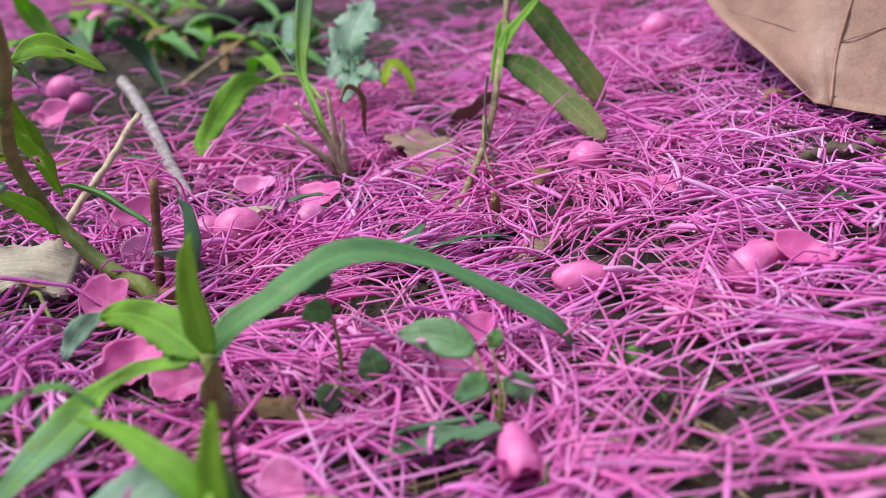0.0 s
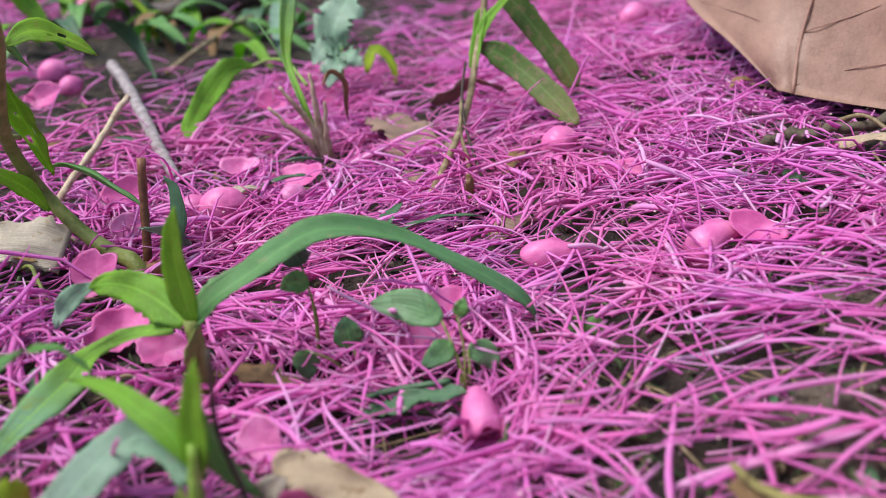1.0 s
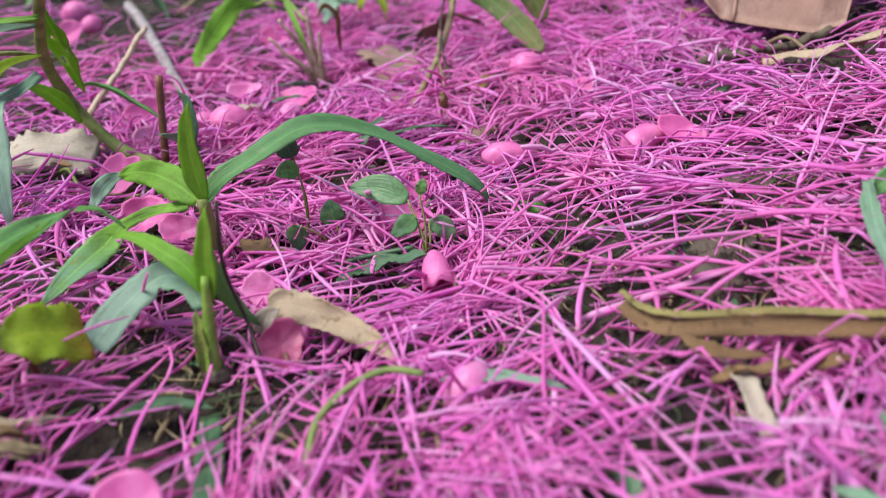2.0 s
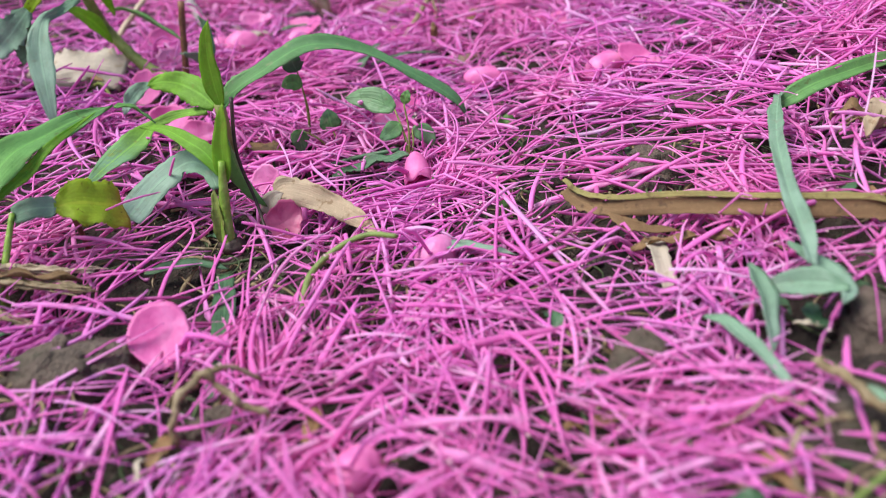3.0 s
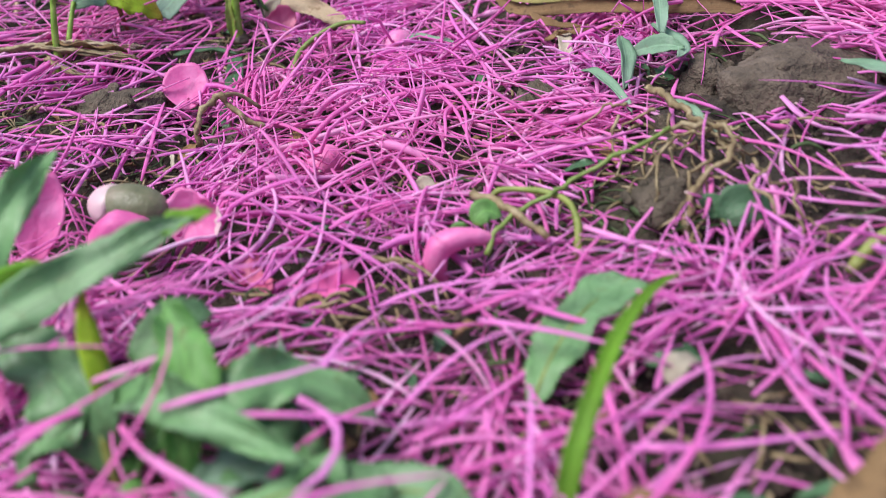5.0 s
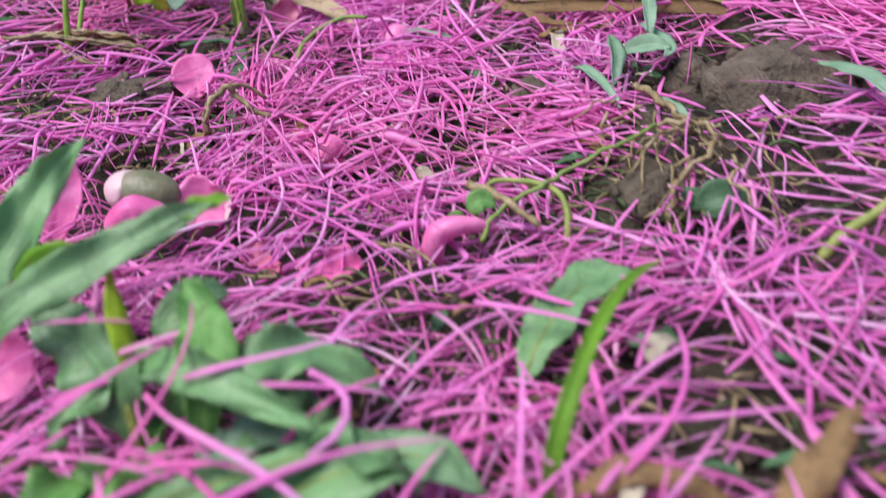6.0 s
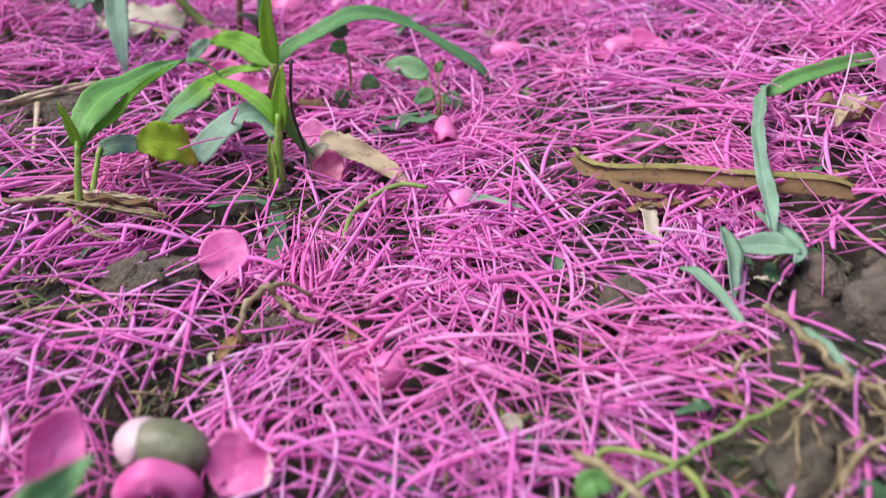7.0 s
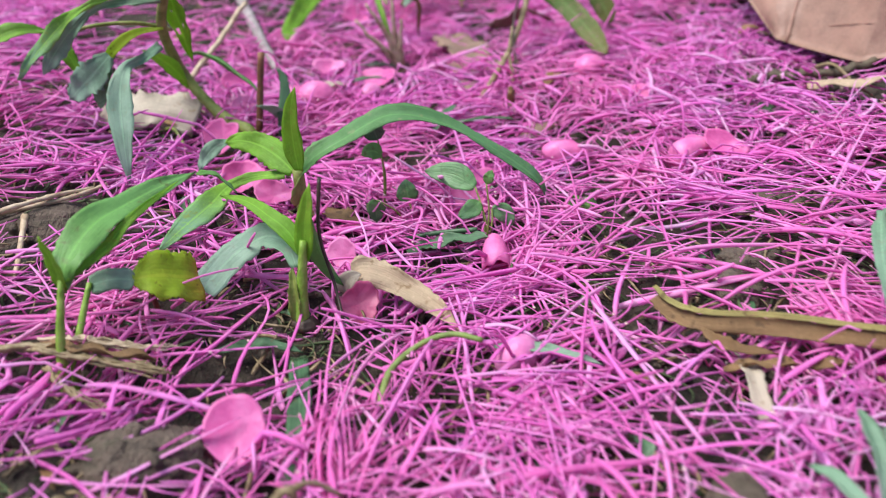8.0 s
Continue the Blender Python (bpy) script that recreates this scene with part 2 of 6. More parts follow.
def low(path):
    """A line in millimetres let down into the hollow."""
    return [(x, y, z - float(dip(x, y))) for x, y, z in path]


def lumps(x, y):
    p = Vector((x * 0.03, y * 0.03, 0.3))
    q = Vector((x * 0.11, y * 0.11, 1.7))
    return 2.6 * noise.noise(p) + 1.9 * noise.noise(q) + 1.3 * noise.noise(q * 2.7) + 0.8 * abs(noise.noise(q * 6.1))


BARE = [(71, 113, 17, 0.8), (64, 99, 12, 0.6), (97, 22, 22, 0.95), (-104, 130, 24, 0.95), (-56, 45, 15, 0.9), (72, -4, 24, 0.6), (48, 35, 10, 0.7), (-24, 32, 9, 0.8), (22, 2, 9, 0.7),
        (90, 139, 14, 0.75), (-95, 300, 50, 0.6), (-105, 410, 90, 0.92), (-40, 480, 60, 0.5), (20, 262, 10, 0.6), (0, -62, 12, 0.6), (72, -78, 16, 0.7), (34, 120, 9, 0.6), (-85, 90, 14, 0.7), (-32, 97, 9, 0.7), (15, -38, 9, 0.5), (52, -10, 10, 0.5), (-60, 25, 12, 0.5), (-30, 88, 13, 0.6), (-6, 92, 10, 0.4), (-60, 330, 40, 0.45), (12, 78, 14, 0.45), (40, 80, 12, 0.4), (76, 2, 18, 0.6), (88, -14, 15, 0.6), (62, -20, 12, 0.5), (-115, 160, 22, 0.6), (-92, 134, 12, 0.7), (-102, 108, 14, 0.6), (-48, 104, 10, 0.6), (40, 42, 9, 0.5), (-79, 45, 12, 0.55), (85, 127, 13, 0.6), (89, 105, 9, 0.5), (-41, 14, 10, 0.5), (-83, 175, 12, 0.5), (-120, 330, 40, 0.6), (-150, 390, 70, 0.8), (-140, 215, 32, 0.55), (-128, 280, 42, 0.5), (-80, 570, 110, 0.8), (-60, 430, 55, 0.65), (0, 530, 60, 0.6), (-48, 142, 10, 0.5), (39, 130, 9, 0.5),
        (-52, 150, 14, 0.5), (-60, 172, 14, 0.6), (40, -62, 12, 0.45), (30, 98, 10, 0.5), (-72, 42, 14, 0.5)]


# places where a thing lies on top of the mat: x, y, radius, share of stamens pushed aside
CLEAR = []
# places where a few stamens lie across a thing: x, y, top, reach
OVER = []


def clear(path, r, share=0.9):
    CLEAR.extend((p[0], p[1], r, share) for p in path)


# ---- mesh helpers ----
def mesh_object(name, bm, mat, smooth=True):
    me = bpy.data.meshes.new(name)
    bm.to_mesh(me)
    bm.free()
    if smooth:
        me.polygons.foreach_set("use_smooth", [True] * len(me.polygons))
    me.materials.append(mat)
    return new(name, me)


def part(name, bm, mat, parent, label=""):
    ob = mesh_object(name, bm, mat)
    ob.parent = parent
    ob.matrix_parent_inverse = parent.matrix_world.inverted()
    return tagged(ob, label)


def thing(name, at, label, category, group=""):
    """An empty at a thing's foot, in millimetres, for its parts."""
    ob = new(name)
    ob.empty_display_size = 0.005
    ob.matrix_world = Matrix.Translation(Vector(at) * MM)
    return tagged(ob, label, category, group)


def single(name, bm, mat, label, category, group=""):
    return tagged(mesh_object(name, bm, mat), label, category, group)


def curve(path, n):
    """n + 1 points of a smooth line through the given ones."""
    p = [Vector(q) for q in path]
    p = [2 * p[0] - p[1], *p, 2 * p[-1] - p[-2]]
    out, last = [], len(p) - 3
    for i in range(n + 1):
        f = i / n * last
        k = min(int(f), last - 1)
        t = f - k
        a, b, c, d = p[k : k + 4]
        out.append(0.5 * (2 * b + (c - a) * t + (2 * a - 5 * b + 4 * c - d) * t * t + (3 * b - 3 * c + d - a) * t**3))
    return out


def grown(s, kind):
    """The share of a leaf's full width at s of its length."""
    if kind == "blade":
        return min(1.0, 0.35 + 3.2 * s) * (1 - s**3.2)
    if kind == "oval":
        return math.sin(math.pi * min(1.0, s * 0.96 + 0.04) ** 0.85) ** 0.8
    if kind == "blunt":
        return min(1.0, 0.3 + 2.4 * s) * max(0.0, 1 - (max(0.0, s - 0.45) / 0.56) ** 4) ** 0.5
    if kind == "strap":
        return min(1.0, 0.75 + s) * (1 - max(0.0, s - 0.9) * 4)
    if kind == "late":
        f = min(1.0, max(0.0, (s - 0.3) / 0.35))
        return (0.38 + 0.62 * f * f * (3 - 2 * f)) * max(0.0, 1 - max(0.0, s - 0.72) / 0.28) ** 0.75
    if kind == "cut":
        return min(1.0, 0.25 + 2.0 * s) * (1 - 0.12 * s)
    return min(1.0, 0.15 + 1.9 * s) * (1 - s**2.0) ** 0.75


def ribbon(path, width, kind="blade", fold=0.25, turn=(0, 0), n=22, across=6, thick=0.28, ripple=0.0, ragged=0.0, holes=(), seed=1, up=(0, 0, 1), facing=None):
    """A leaf along a line, in millimetres: folded along its middle, with thickness, rippled edges, torn or pierced where asked; facing is the way its upper side looks all along."""
    rng = random.Random(seed)
    pts = curve(path, n)
    bm = bmesh.new()
    uv = bm.loops.layers.uv.new("UVMap")
    side, rows = None, []
    for i, p in enumerate(pts):
        s = i / n
        tan = (pts[min(i + 1, n)] - pts[max(i - 1, 0)]).normalized()
        if side is None:
            side = tan.cross(Vector(up))
            side = side if side.length > 0.05 else tan.cross(Vector((0, 1, 0)))
        if facing:
            side = tan.cross(Vector(facing))
        side = (side - tan * side.dot(tan)).normalized()
        a = radians(turn[0] + (turn[1] - turn[0]) * s)
        nor = side.cross(tan)
        sd, nn = side * math.cos(a) + nor * math.sin(a), nor * math.cos(a) - side * math.sin(a)
        w = 0.5 * width * max(0.012, grown(s, kind)) * (1 + 0.11 * noise.noise(Vector((s * 5, seed * 1.7, 0.3))))
        row = []
        for j in range(across + 1):
            q = 2 * j / across - 1
            e = w * (1 + ((ragged + 0.05) * (rng.random() - 0.6) if abs(q) > 0.9 else 0))
            lift = fold * w * (abs(q) ** 1.3) + (ripple + 0.2) * q * q * math.sin(s * 19 + 2.5 * q + seed) + 0.06 * width * noise.noise(Vector((s * 4, q * 1.2, seed * 2.1)))
            c = p + sd * q * e + nn * lift
            th = nn * 0.5 * thick * (1.25 - 0.6 * abs(q))
            row.append((bm.verts.new((c + th) * MM), bm.verts.new((c - th) * MM), q * 0.5 + 0.5, s))
        rows.append(row)

    def face(vs, maps):
        f = bm.faces.new(vs)
        for loop, m in zip(f.loops, maps):
            loop[uv].uv = m

    for i in range(n):
        for j in range(across):
            s, q = (i + 0.5) / n, 2 * (j + 0.5) / across - 1
            if any(abs(s - hs) < hr and abs(q - hq) < hr * 5 for hs, hq, hr in holes):
                continue
            a, b, c, d = rows[i][j], rows[i][j + 1], rows[i + 1][j + 1], rows[i + 1][j]
            maps = [(v[2], v[3]) for v in (a, b, c, d)]
            face([v[0] for v in (a, b, c, d)], maps)
            face([v[1] for v in (d, c, b, a)], maps[::-1])
    for i in range(n):
        for j in (0, across):
            a, b = rows[i][j], rows[i + 1][j]
            face([a[0], b[0], b[1], a[1]] if j == 0 else [a[1], b[1], b[0], a[0]], [(a[2], a[3]), (b[2], b[3])] * 2)
    for i in (0, n):
        for j in range(across):
            a, b = rows[i][j], rows[i][j + 1]
            face([a[1], b[1], b[0], a[0]] if i == 0 else [a[0], b[0], b[1], a[1]], [(a[2], a[3]), (b[2], b[3])] * 2)
    return bm


def tube(path, r0, r1=None, n=16, sides=8, knots=0.0, seed=1, bm=None, kink=0.0):
    """A stem along a line, in millimetres, thinning from r0 to r1, with uneven thickness."""
    rng = random.Random(seed)
    r1 = r0 if r1 is None else r1
    pts = curve(path, n)
    if kink:
        pts = [p + kink * noise.noise_vector(p * 0.35 + Vector((seed * 5.3, 0, 0))) for p in pts]
    bm = bm or bmesh.new()
    side, rings = None, []
    for i, p in enumerate(pts):
        tan = (pts[min(i + 1, n)] - pts[max(i - 1, 0)]).normalized()
        if side is None:
            side = tan.orthogonal()
        side = (side - tan * side.dot(tan)).normalized()
        nor = tan.cross(side)
        r = (r0 + (r1 - r0) * i / n) * (1 + knots * (rng.random() - 0.4))
        rings.append([bm.verts.new((p + (side * math.cos(k * math.tau / sides) + nor * math.sin(k * math.tau / sides)) * r * (1 + 0.3 * knots * (rng.random() - 0.5))) * MM) for k in range(sides)])
    for a, b in zip(rings, rings[1:]):
        for k in range(sides):
            bm.faces.new((a[k], a[(k + 1) % sides], b[(k + 1) % sides], b[k]))
    bm.faces.new(rings[0][::-1])
    bm.faces.new(rings[-1])
    return bm


def pod(path, radii, seed=1, n=26, sides=16, dent=0.05):
    """A closed, rolled petal or bud along a line, in millimetres, as thick as the radii say along the way, with shallow folds."""
    pts = curve(path, n)
    bm = bmesh.new()
    side, rings = None, []
    for i, p in enumerate(pts):
        s = i / n
        tan = (pts[min(i + 1, n)] - pts[max(i - 1, 0)]).normalized()
        side = tan.orthogonal() if side is None else side
        side = (side - tan * side.dot(tan)).normalized()
        nor = tan.cross(side)
        r = float(np.interp(s, np.linspace(0, 1, len(radii)), radii))
        ring = []
        for k in range(sides):
            a = math.tau * k / sides
            d = r * (1 + dent * (math.sin(2 * a + seed + 2 * s) + 0.6 * math.sin(3 * a + 2.1 * seed)) + 1.6 * dent * noise.noise(Vector((s * 5, math.cos(a), math.sin(a) + seed))))
            ring.append(bm.verts.new((p + (side * math.cos(a) + nor * math.sin(a)) * d) * MM))
        rings.append(ring)
    for a, b in zip(rings, rings[1:]):
        for k in range(sides):
            bm.faces.new((a[k], a[(k + 1) % sides], b[(k + 1) % sides], b[k]))
    bm.faces.new(rings[0][::-1])
    bm.faces.new(rings[-1])
    return bm


def frayed(path, spread, r, strands, seed, mat, label):
    """A dead stem whose fibres splay apart along a line."""
    rng = random.Random(seed)
    t = thing("dry_stalk", path[0], label, "dead stem", "dead stems")
    for k in range(strands):
        a, d = rng.random() * 6.28, spread * (0.3 + rng.random())
        lo, hi = (0, len(path)) if rng.random() < 0.6 else (rng.choice((0, 1)), len(path))
        moved = [(x + d * math.cos(a + 0.9 * i) * (0.5 + 0.5 * i), y + d * math.sin(a + 0.9 * i) * (0.5 + 0.4 * i), z + 0.5 * d * math.sin(2 * a + i)) for i, (x, y, z) in enumerate(path[lo:hi])]
        part("fibre", tube(moved, r * (0.5 + 0.8 * rng.random()), r * 0.3, 22, 5, 0.5, seed + k, None, 0.8), mat, t)


def bowl(at, rx, ry, depth, reach, turns=(0, 0, 0), wobble=0.06, thick=0.4, seed=1, rings=8, around=22):
    """A petal: part of a shell whose crown points up, reach degrees from crown to rim, then turned and set at a place."""
    rng = random.Random(seed)
    ph = [rng.random() * 6.28 for _ in range(4)]
    m = pose(*[c * MM for c in at], *turns)
    bm = bmesh.new()
    shells = []
    for off in (0.0, -thick):
        shell = []
        for i in range(rings + 1):
            f = radians(reach) * i / rings
            ring = []
            for k in range(around):
                a = math.tau * k / around
                e = 1 + wobble * (i / rings) * (math.sin(2 * a + ph[0]) + 0.7 * math.sin(3 * a + ph[1]) + 0.4 * math.sin(7 * a + ph[2]))
                g = f * e
                d = 1 + off / max(rx, 0.1)
                v = Vector((rx * d * math.sin(g) * math.cos(a), ry * d * math.sin(g) * math.sin(a), depth * d * math.cos(g) + 0.35 * wobble * depth * math.sin(4 * a + ph[3]) * i / rings))
                ring.append(bm.verts.new(m @ (v * MM)) if i else None)
            if i == 0:
                ring = [bm.verts.new(m @ Vector((0, 0, depth * (1 + off / max(rx, 0.1)) * MM)))] * around
            shell.append(ring)
        shells.append(shell)
    for n, shell in enumerate(shells):
        for i in range(rings):
            for k in range(around):
                a, b, c, d = shell[i][k], shell[i][(k + 1) % around], shell[i + 1][(k + 1) % around], shell[i + 1][k]
                vs = [a, d, c] if i == 0 else [a, d, c, b]
                bm.faces.new(vs if n == 0 else vs[::-1])
    o, q = shells[0][-1], shells[1][-1]
    for k in range(around):
        bm.faces.new((o[k], q[k], q[(k + 1) % around], o[(k + 1) % around]))
    return bm


def sheet(at, rx, ry, cup, turns=(0, 0, 0), ruffle=0.08, thick=0.3, seed=1, rings=8, around=36, notch=0.0):
    """A single petal: a thin, cupped round sheet, narrower at its claw, with an uneven, slightly turned rim. Its hollow side faces its own z."""
    rng = random.Random(seed)
    ph = [rng.random() * 6.28 for _ in range(5)]
    m = pose(*[c * MM for c in at], *turns)
    bm = bmesh.new()
    shells = []
    for off in (0.5, -0.5):
        rows = [[bm.verts.new(m @ (Vector((0, 0, off * thick - cup * 0.5)) * MM))] * around]
        for i in range(1, rings + 1):
            r, row = i / rings, []
            for k in range(around):
                a = math.tau * k / around
                out = r * (1 + ruffle * r * (0.7 * math.sin(2 * a + ph[0]) + 0.5 * math.sin(3 * a + ph[1]) + 0.35 * math.sin(5 * a + ph[4]) + 0.3 * math.sin(11 * a + ph[3])))
                out *= 1 - notch * r * math.exp(-(((a - 1.3) / 0.3) ** 2))
                claw = 1 - 0.28 * max(0.0, -math.sin(a)) ** 2
                z = cup * (0.6 * r * r - 0.4) + ruffle * 0.5 * (rx + ry) * r * r * (0.6 * math.sin(3 * a + ph[2]) + 0.4 * math.sin(6 * a + ph[3])) + 0.22 * rx * r * abs(math.cos(a + 0.4 * ph[2])) * ruffle * 4
                row.append(bm.verts.new(m @ (Vector((rx * out * math.cos(a) * claw, ry * out * math.sin(a), z + off * thick * (1.1 - 0.7 * r))) * MM)))
            rows.append(row)
        shells.append(rows)
    for n, rows in enumerate(shells):
        for i in range(rings):
            for k in range(around):
                q = (k + 1) % around
                vs = [rows[i][k], rows[i + 1][k], rows[i + 1][q]] if i == 0 else [rows[i][k], rows[i + 1][k], rows[i + 1][q], rows[i][q]]
                bm.faces.new(vs if n == 0 else vs[::-1])
    o, q = shells[0][-1], shells[1][-1]
    for k in range(around):
        bm.faces.new((o[k], q[k], q[(k + 1) % around], o[(k + 1) % around]))
    return bm


def lump(at, rx, ry, rz, turns=(0, 0, 0), rough=0.25, level=3, seed=1):
    """A clod of soil or a small stone."""
    m = pose(*[c * MM for c in at], *turns)
    bm = bmesh.new()
    bmesh.ops.create_icosphere(bm, subdivisions=level, radius=1)
    for v in bm.verts:
        k = 1 + rough * (noise.noise(v.co * 1.3 + Vector((seed * 3.1, 0, 0))) + 0.5 * noise.noise(v.co * 3.7 + Vector((0, seed * 2.3, 0))) + 0.25 * noise.noise(v.co * 9 + Vector((0, 0, seed))) + 0.22 * abs(noise.noise(v.co * 19 + Vector((seed, 0, 0)))))
        v.co = m @ (Vector((v.co.x * rx, v.co.y * ry, v.co.z * rz)) * k * MM)
    return bm


# ---- ground: one sheet, fine under the camera, reaching out to the horizon ----
def ground():
    def steps(lo, hi, step, far):
        xs = list(np.arange(lo, hi, step))
        out, d = [], step
        while xs[-1] < far:
            d *= 1.35
            xs.append(xs[-1] + d)
        d = step
        while xs[0] > -far:
            d *= 1.35
            xs.insert(0, xs[0] - d)
        return xs

    xs, ys = steps(-170, 170, 1.5, 60000), steps(-150, 620, 1.7, 60000)
    verts, faces = [], []
    for y in ys:
        for x in xs:
            near = max(0.0, 1 - max(abs(x) - 160, y - 620, -150 - y, 0) / 400)
            z = float(lie(x, y)) - 5.0 + (lumps(x, y) * near if near else 0) - 5.8 * min(1.0, max(0.0, (105 - y) / 110)) * (y > -400)
            for bx, by, br, bs in BARE:
                d2 = ((x - bx) ** 2 + (y - by) ** 2) / (br * br)
                if d2 < 4:
                    z += (2.2 + 5.4 * min(1.0, max(0.0, (105 - y) / 110))) * bs * math.exp(-d2)
            verts.append((x * MM, y * MM, z * MM))
    nx = len(xs)
    for j in range(len(ys) - 1):
        for i in range(nx - 1):
            a = j * nx + i
            faces.append((a, a + 1, a + nx + 1, a + nx))
    me = bpy.data.meshes.new("ground")
    me.from_pydata(verts, [], faces)
    me.polygons.foreach_set("use_smooth", [True] * len(faces))
    me.materials.append(SOIL)
    return tagged(new("ground", me), "damp brown crumbly soil under fallen pink stamens", "ground", kind="structure")


ground()


# ---- the mat of fallen stamens ----
def stamen_points(rng, x, y, z, heading, length, bend, pitch, hump, k=9):
    """The middle lines of stamens, as arrays: a row for each one, k points in millimetres."""
    s = np.linspace(-0.5, 0.5, k)[None, :]
    a = heading[:, None] + bend[:, None] * s + 0.5 * bend[:, None] * rng.normal(0, 0.6, (len(x), 1)) * (s * s * 4 - 0.5)
    a = a + rng.normal(0, 0.06, (len(x), 1)) * np.sin(6.28 * s + rng.random((len(x), 1)) * 6.28)
    a = a + (rng.random((len(x), 1)) < 0.12) * rng.normal(0, 0.55, (len(x), 1)) * np.clip(s - 0.05, 0, 1) * 2.2
    step = length[:, None] / (k - 1)
    dx, dy = np.cos(a) * step * np.cos(pitch)[:, None], np.sin(a) * step * np.cos(pitch)[:, None]
    px = x[:, None] + np.cumsum(dx, 1) - dx.sum(1, keepdims=True) / 2
    py = y[:, None] + np.cumsum(dy, 1) - dy.sum(1, keepdims=True) / 2
    pz = z[:, None] + np.sin(pitch)[:, None] * length[:, None] * s + hump[:, None] * (0.25 - s * s) * 4
    return px, py, pz


def threads(px, py, pz, r, sides=5):
    """Tubes round such lines: vertices and faces for one mesh."""
    n, k = px.shape
    p = np.stack([px, py, pz], -1)
    t = np.gradient(p, axis=1)
    t /= np.linalg.norm(t, axis=-1, keepdims=True)
    side = np.cross(t, [0, 0, 1.0])
    side /= np.linalg.norm(side, axis=-1, keepdims=True) + 1e-9
    nor = np.cross(side, t)
    taper = np.interp(np.linspace(0, 1, k), [0, 0.06, 0.3, 0.8, 0.95, 1], [0.75, 1.2, 1.05, 0.85, 0.75, 0.4])
    rr = r[:, None] * taper[None, :]
    a = np.arange(sides) / sides * math.tau
    roll = (np.arange(n) * 2.399)[:, None] % math.pi + np.linspace(-0.6, 0.6, k)[None, :]
    flat = (0.55 + 0.35 * ((np.arange(n) * 0.618) % 1))[:, None, None, None]
    wide = (side * np.cos(roll)[..., None] + nor * np.sin(roll)[..., None])[:, :, None, :]
    deep = (nor * np.cos(roll)[..., None] - side * np.sin(roll)[..., None])[:, :, None, :]
    ring = (1.75 - 0.75 * flat) * wide * np.cos(a)[None, None, :, None] + flat * deep * np.sin(a)[None, None, :, None]
    v = p[:, :, None, :] + ring * rr[:, :, None, None]
    base = (np.arange(n) * k * sides)[:, None, None]
    i, j = np.arange(k - 1)[None, :, None], np.arange(sides)[None, None, :]
    q = np.stack([base + i * sides + j, base + i * sides + (j + 1) % sides, base + (i + 1) * sides + (j + 1) % sides, base + (i + 1) * sides + j], -1).reshape(-1, 4)
    caps = np.concatenate([base[:, 0] + np.arange(sides)[None, ::-1], base[:, 0] + (k - 1) * sides + np.arange(sides)[None, :]])
    return v.reshape(-1, 3) * MM, q, caps


def thread_mesh(name, v, q, caps):
    me = bpy.data.meshes.new(name)
    me.vertices.add(len(v))
    me.vertices.foreach_set("co", v.ravel())
    loops = np.concatenate([q.ravel(), caps.ravel()])
    me.loops.add(len(loops))
    me.loops.foreach_set("vertex_index", loops)
    starts = np.concatenate([np.arange(len(q)) * 4, len(q) * 4 + np.arange(len(caps)) * caps.shape[1]])
    me.polygons.add(len(starts))
    me.polygons.foreach_set("loop_start", starts)
    me.update(calc_edges=True)
    me.polygons.foreach_set("use_smooth", [True] * len(starts))
    return me


def thinning(x, y):
    """The chance that a stamen lies at a place: less on bare soil and far to the back."""
    keep = np.ones_like(x)
    for bx, by, br, bs in BARE:
        keep *= 1 - bs * np.exp(-((x - bx) ** 2 + (y - by) ** 2) / (br * br))
    patch = np.array([noise.noise(Vector((a * 0.035, b * 0.035, 5.0))) for a, b in zip(x, y)])
    holes = np.array([noise.noise(Vector((a * 0.085, b * 0.085, 8.0))) for a, b in zip(x, y)])
    return keep * np.clip(0.74 + 1.5 * patch, 0.2, 1.0) * np.clip(0.95 + 1.7 * holes, 0.12, 1.0) * np.interp(y, [-150, -40, 30, 80, 130], [0.42, 0.44, 0.62, 0.86, 1.0])


def pushed_aside(rng, px, py, pz):
    """Stamens under a thing are pressed down; some are pushed away. Gives which ones stay."""
    keep, press = np.ones(len(px), bool), np.zeros_like(px)
    for cx, cy, cr, share in CLEAR:
        d = np.hypot(px - cx, py - cy)
        chosen = (rng.random(len(px)) < share)[:, None]
        press = np.maximum(press, np.where(chosen, np.clip(1.7 - d / cr, 0, 1), 0))
        keep &= ~((d < 0.6 * cr).any(1) & (rng.random(len(px)) < 0.4 * share))
    pz -= 4.5 * press * press * (3 - 2 * press)
    return keep


def anthers(rng, px, py, pz):
    """The pale specks at the tips of some stamens."""
    pick = rng.random(len(px)) < 0.3
    c = np.stack([px[pick, -1], py[pick, -1], pz[pick, -1]], -1)
    corner = np.array([(1, 0, 0), (-1, 0, 0), (0, 1, 0), (0, -1, 0), (0, 0, 1), (0, 0, -1)], float)
    v = (c[:, None, :] + corner[None] * rng.uniform(0.2, 0.42, (len(c), 1, 1))).reshape(-1, 3) * MM
    tri = np.array([(0, 2, 4), (2, 1, 4), (1, 3, 4), (3, 0, 4), (2, 0, 5), (1, 2, 5), (3, 1, 5), (0, 3, 5)])
    f = (tri[None] + (np.arange(len(c)) * 6)[:, None, None]).reshape(-1, 3)
    me = bpy.data.meshes.new("anthers")
    me.from_pydata(v.tolist(), [], f.tolist())
    me.materials.append(ANTHER)
    tagged(new("anthers", me), "tiny pale anthers at the tips of stamens", "anthers", kind="stuff")


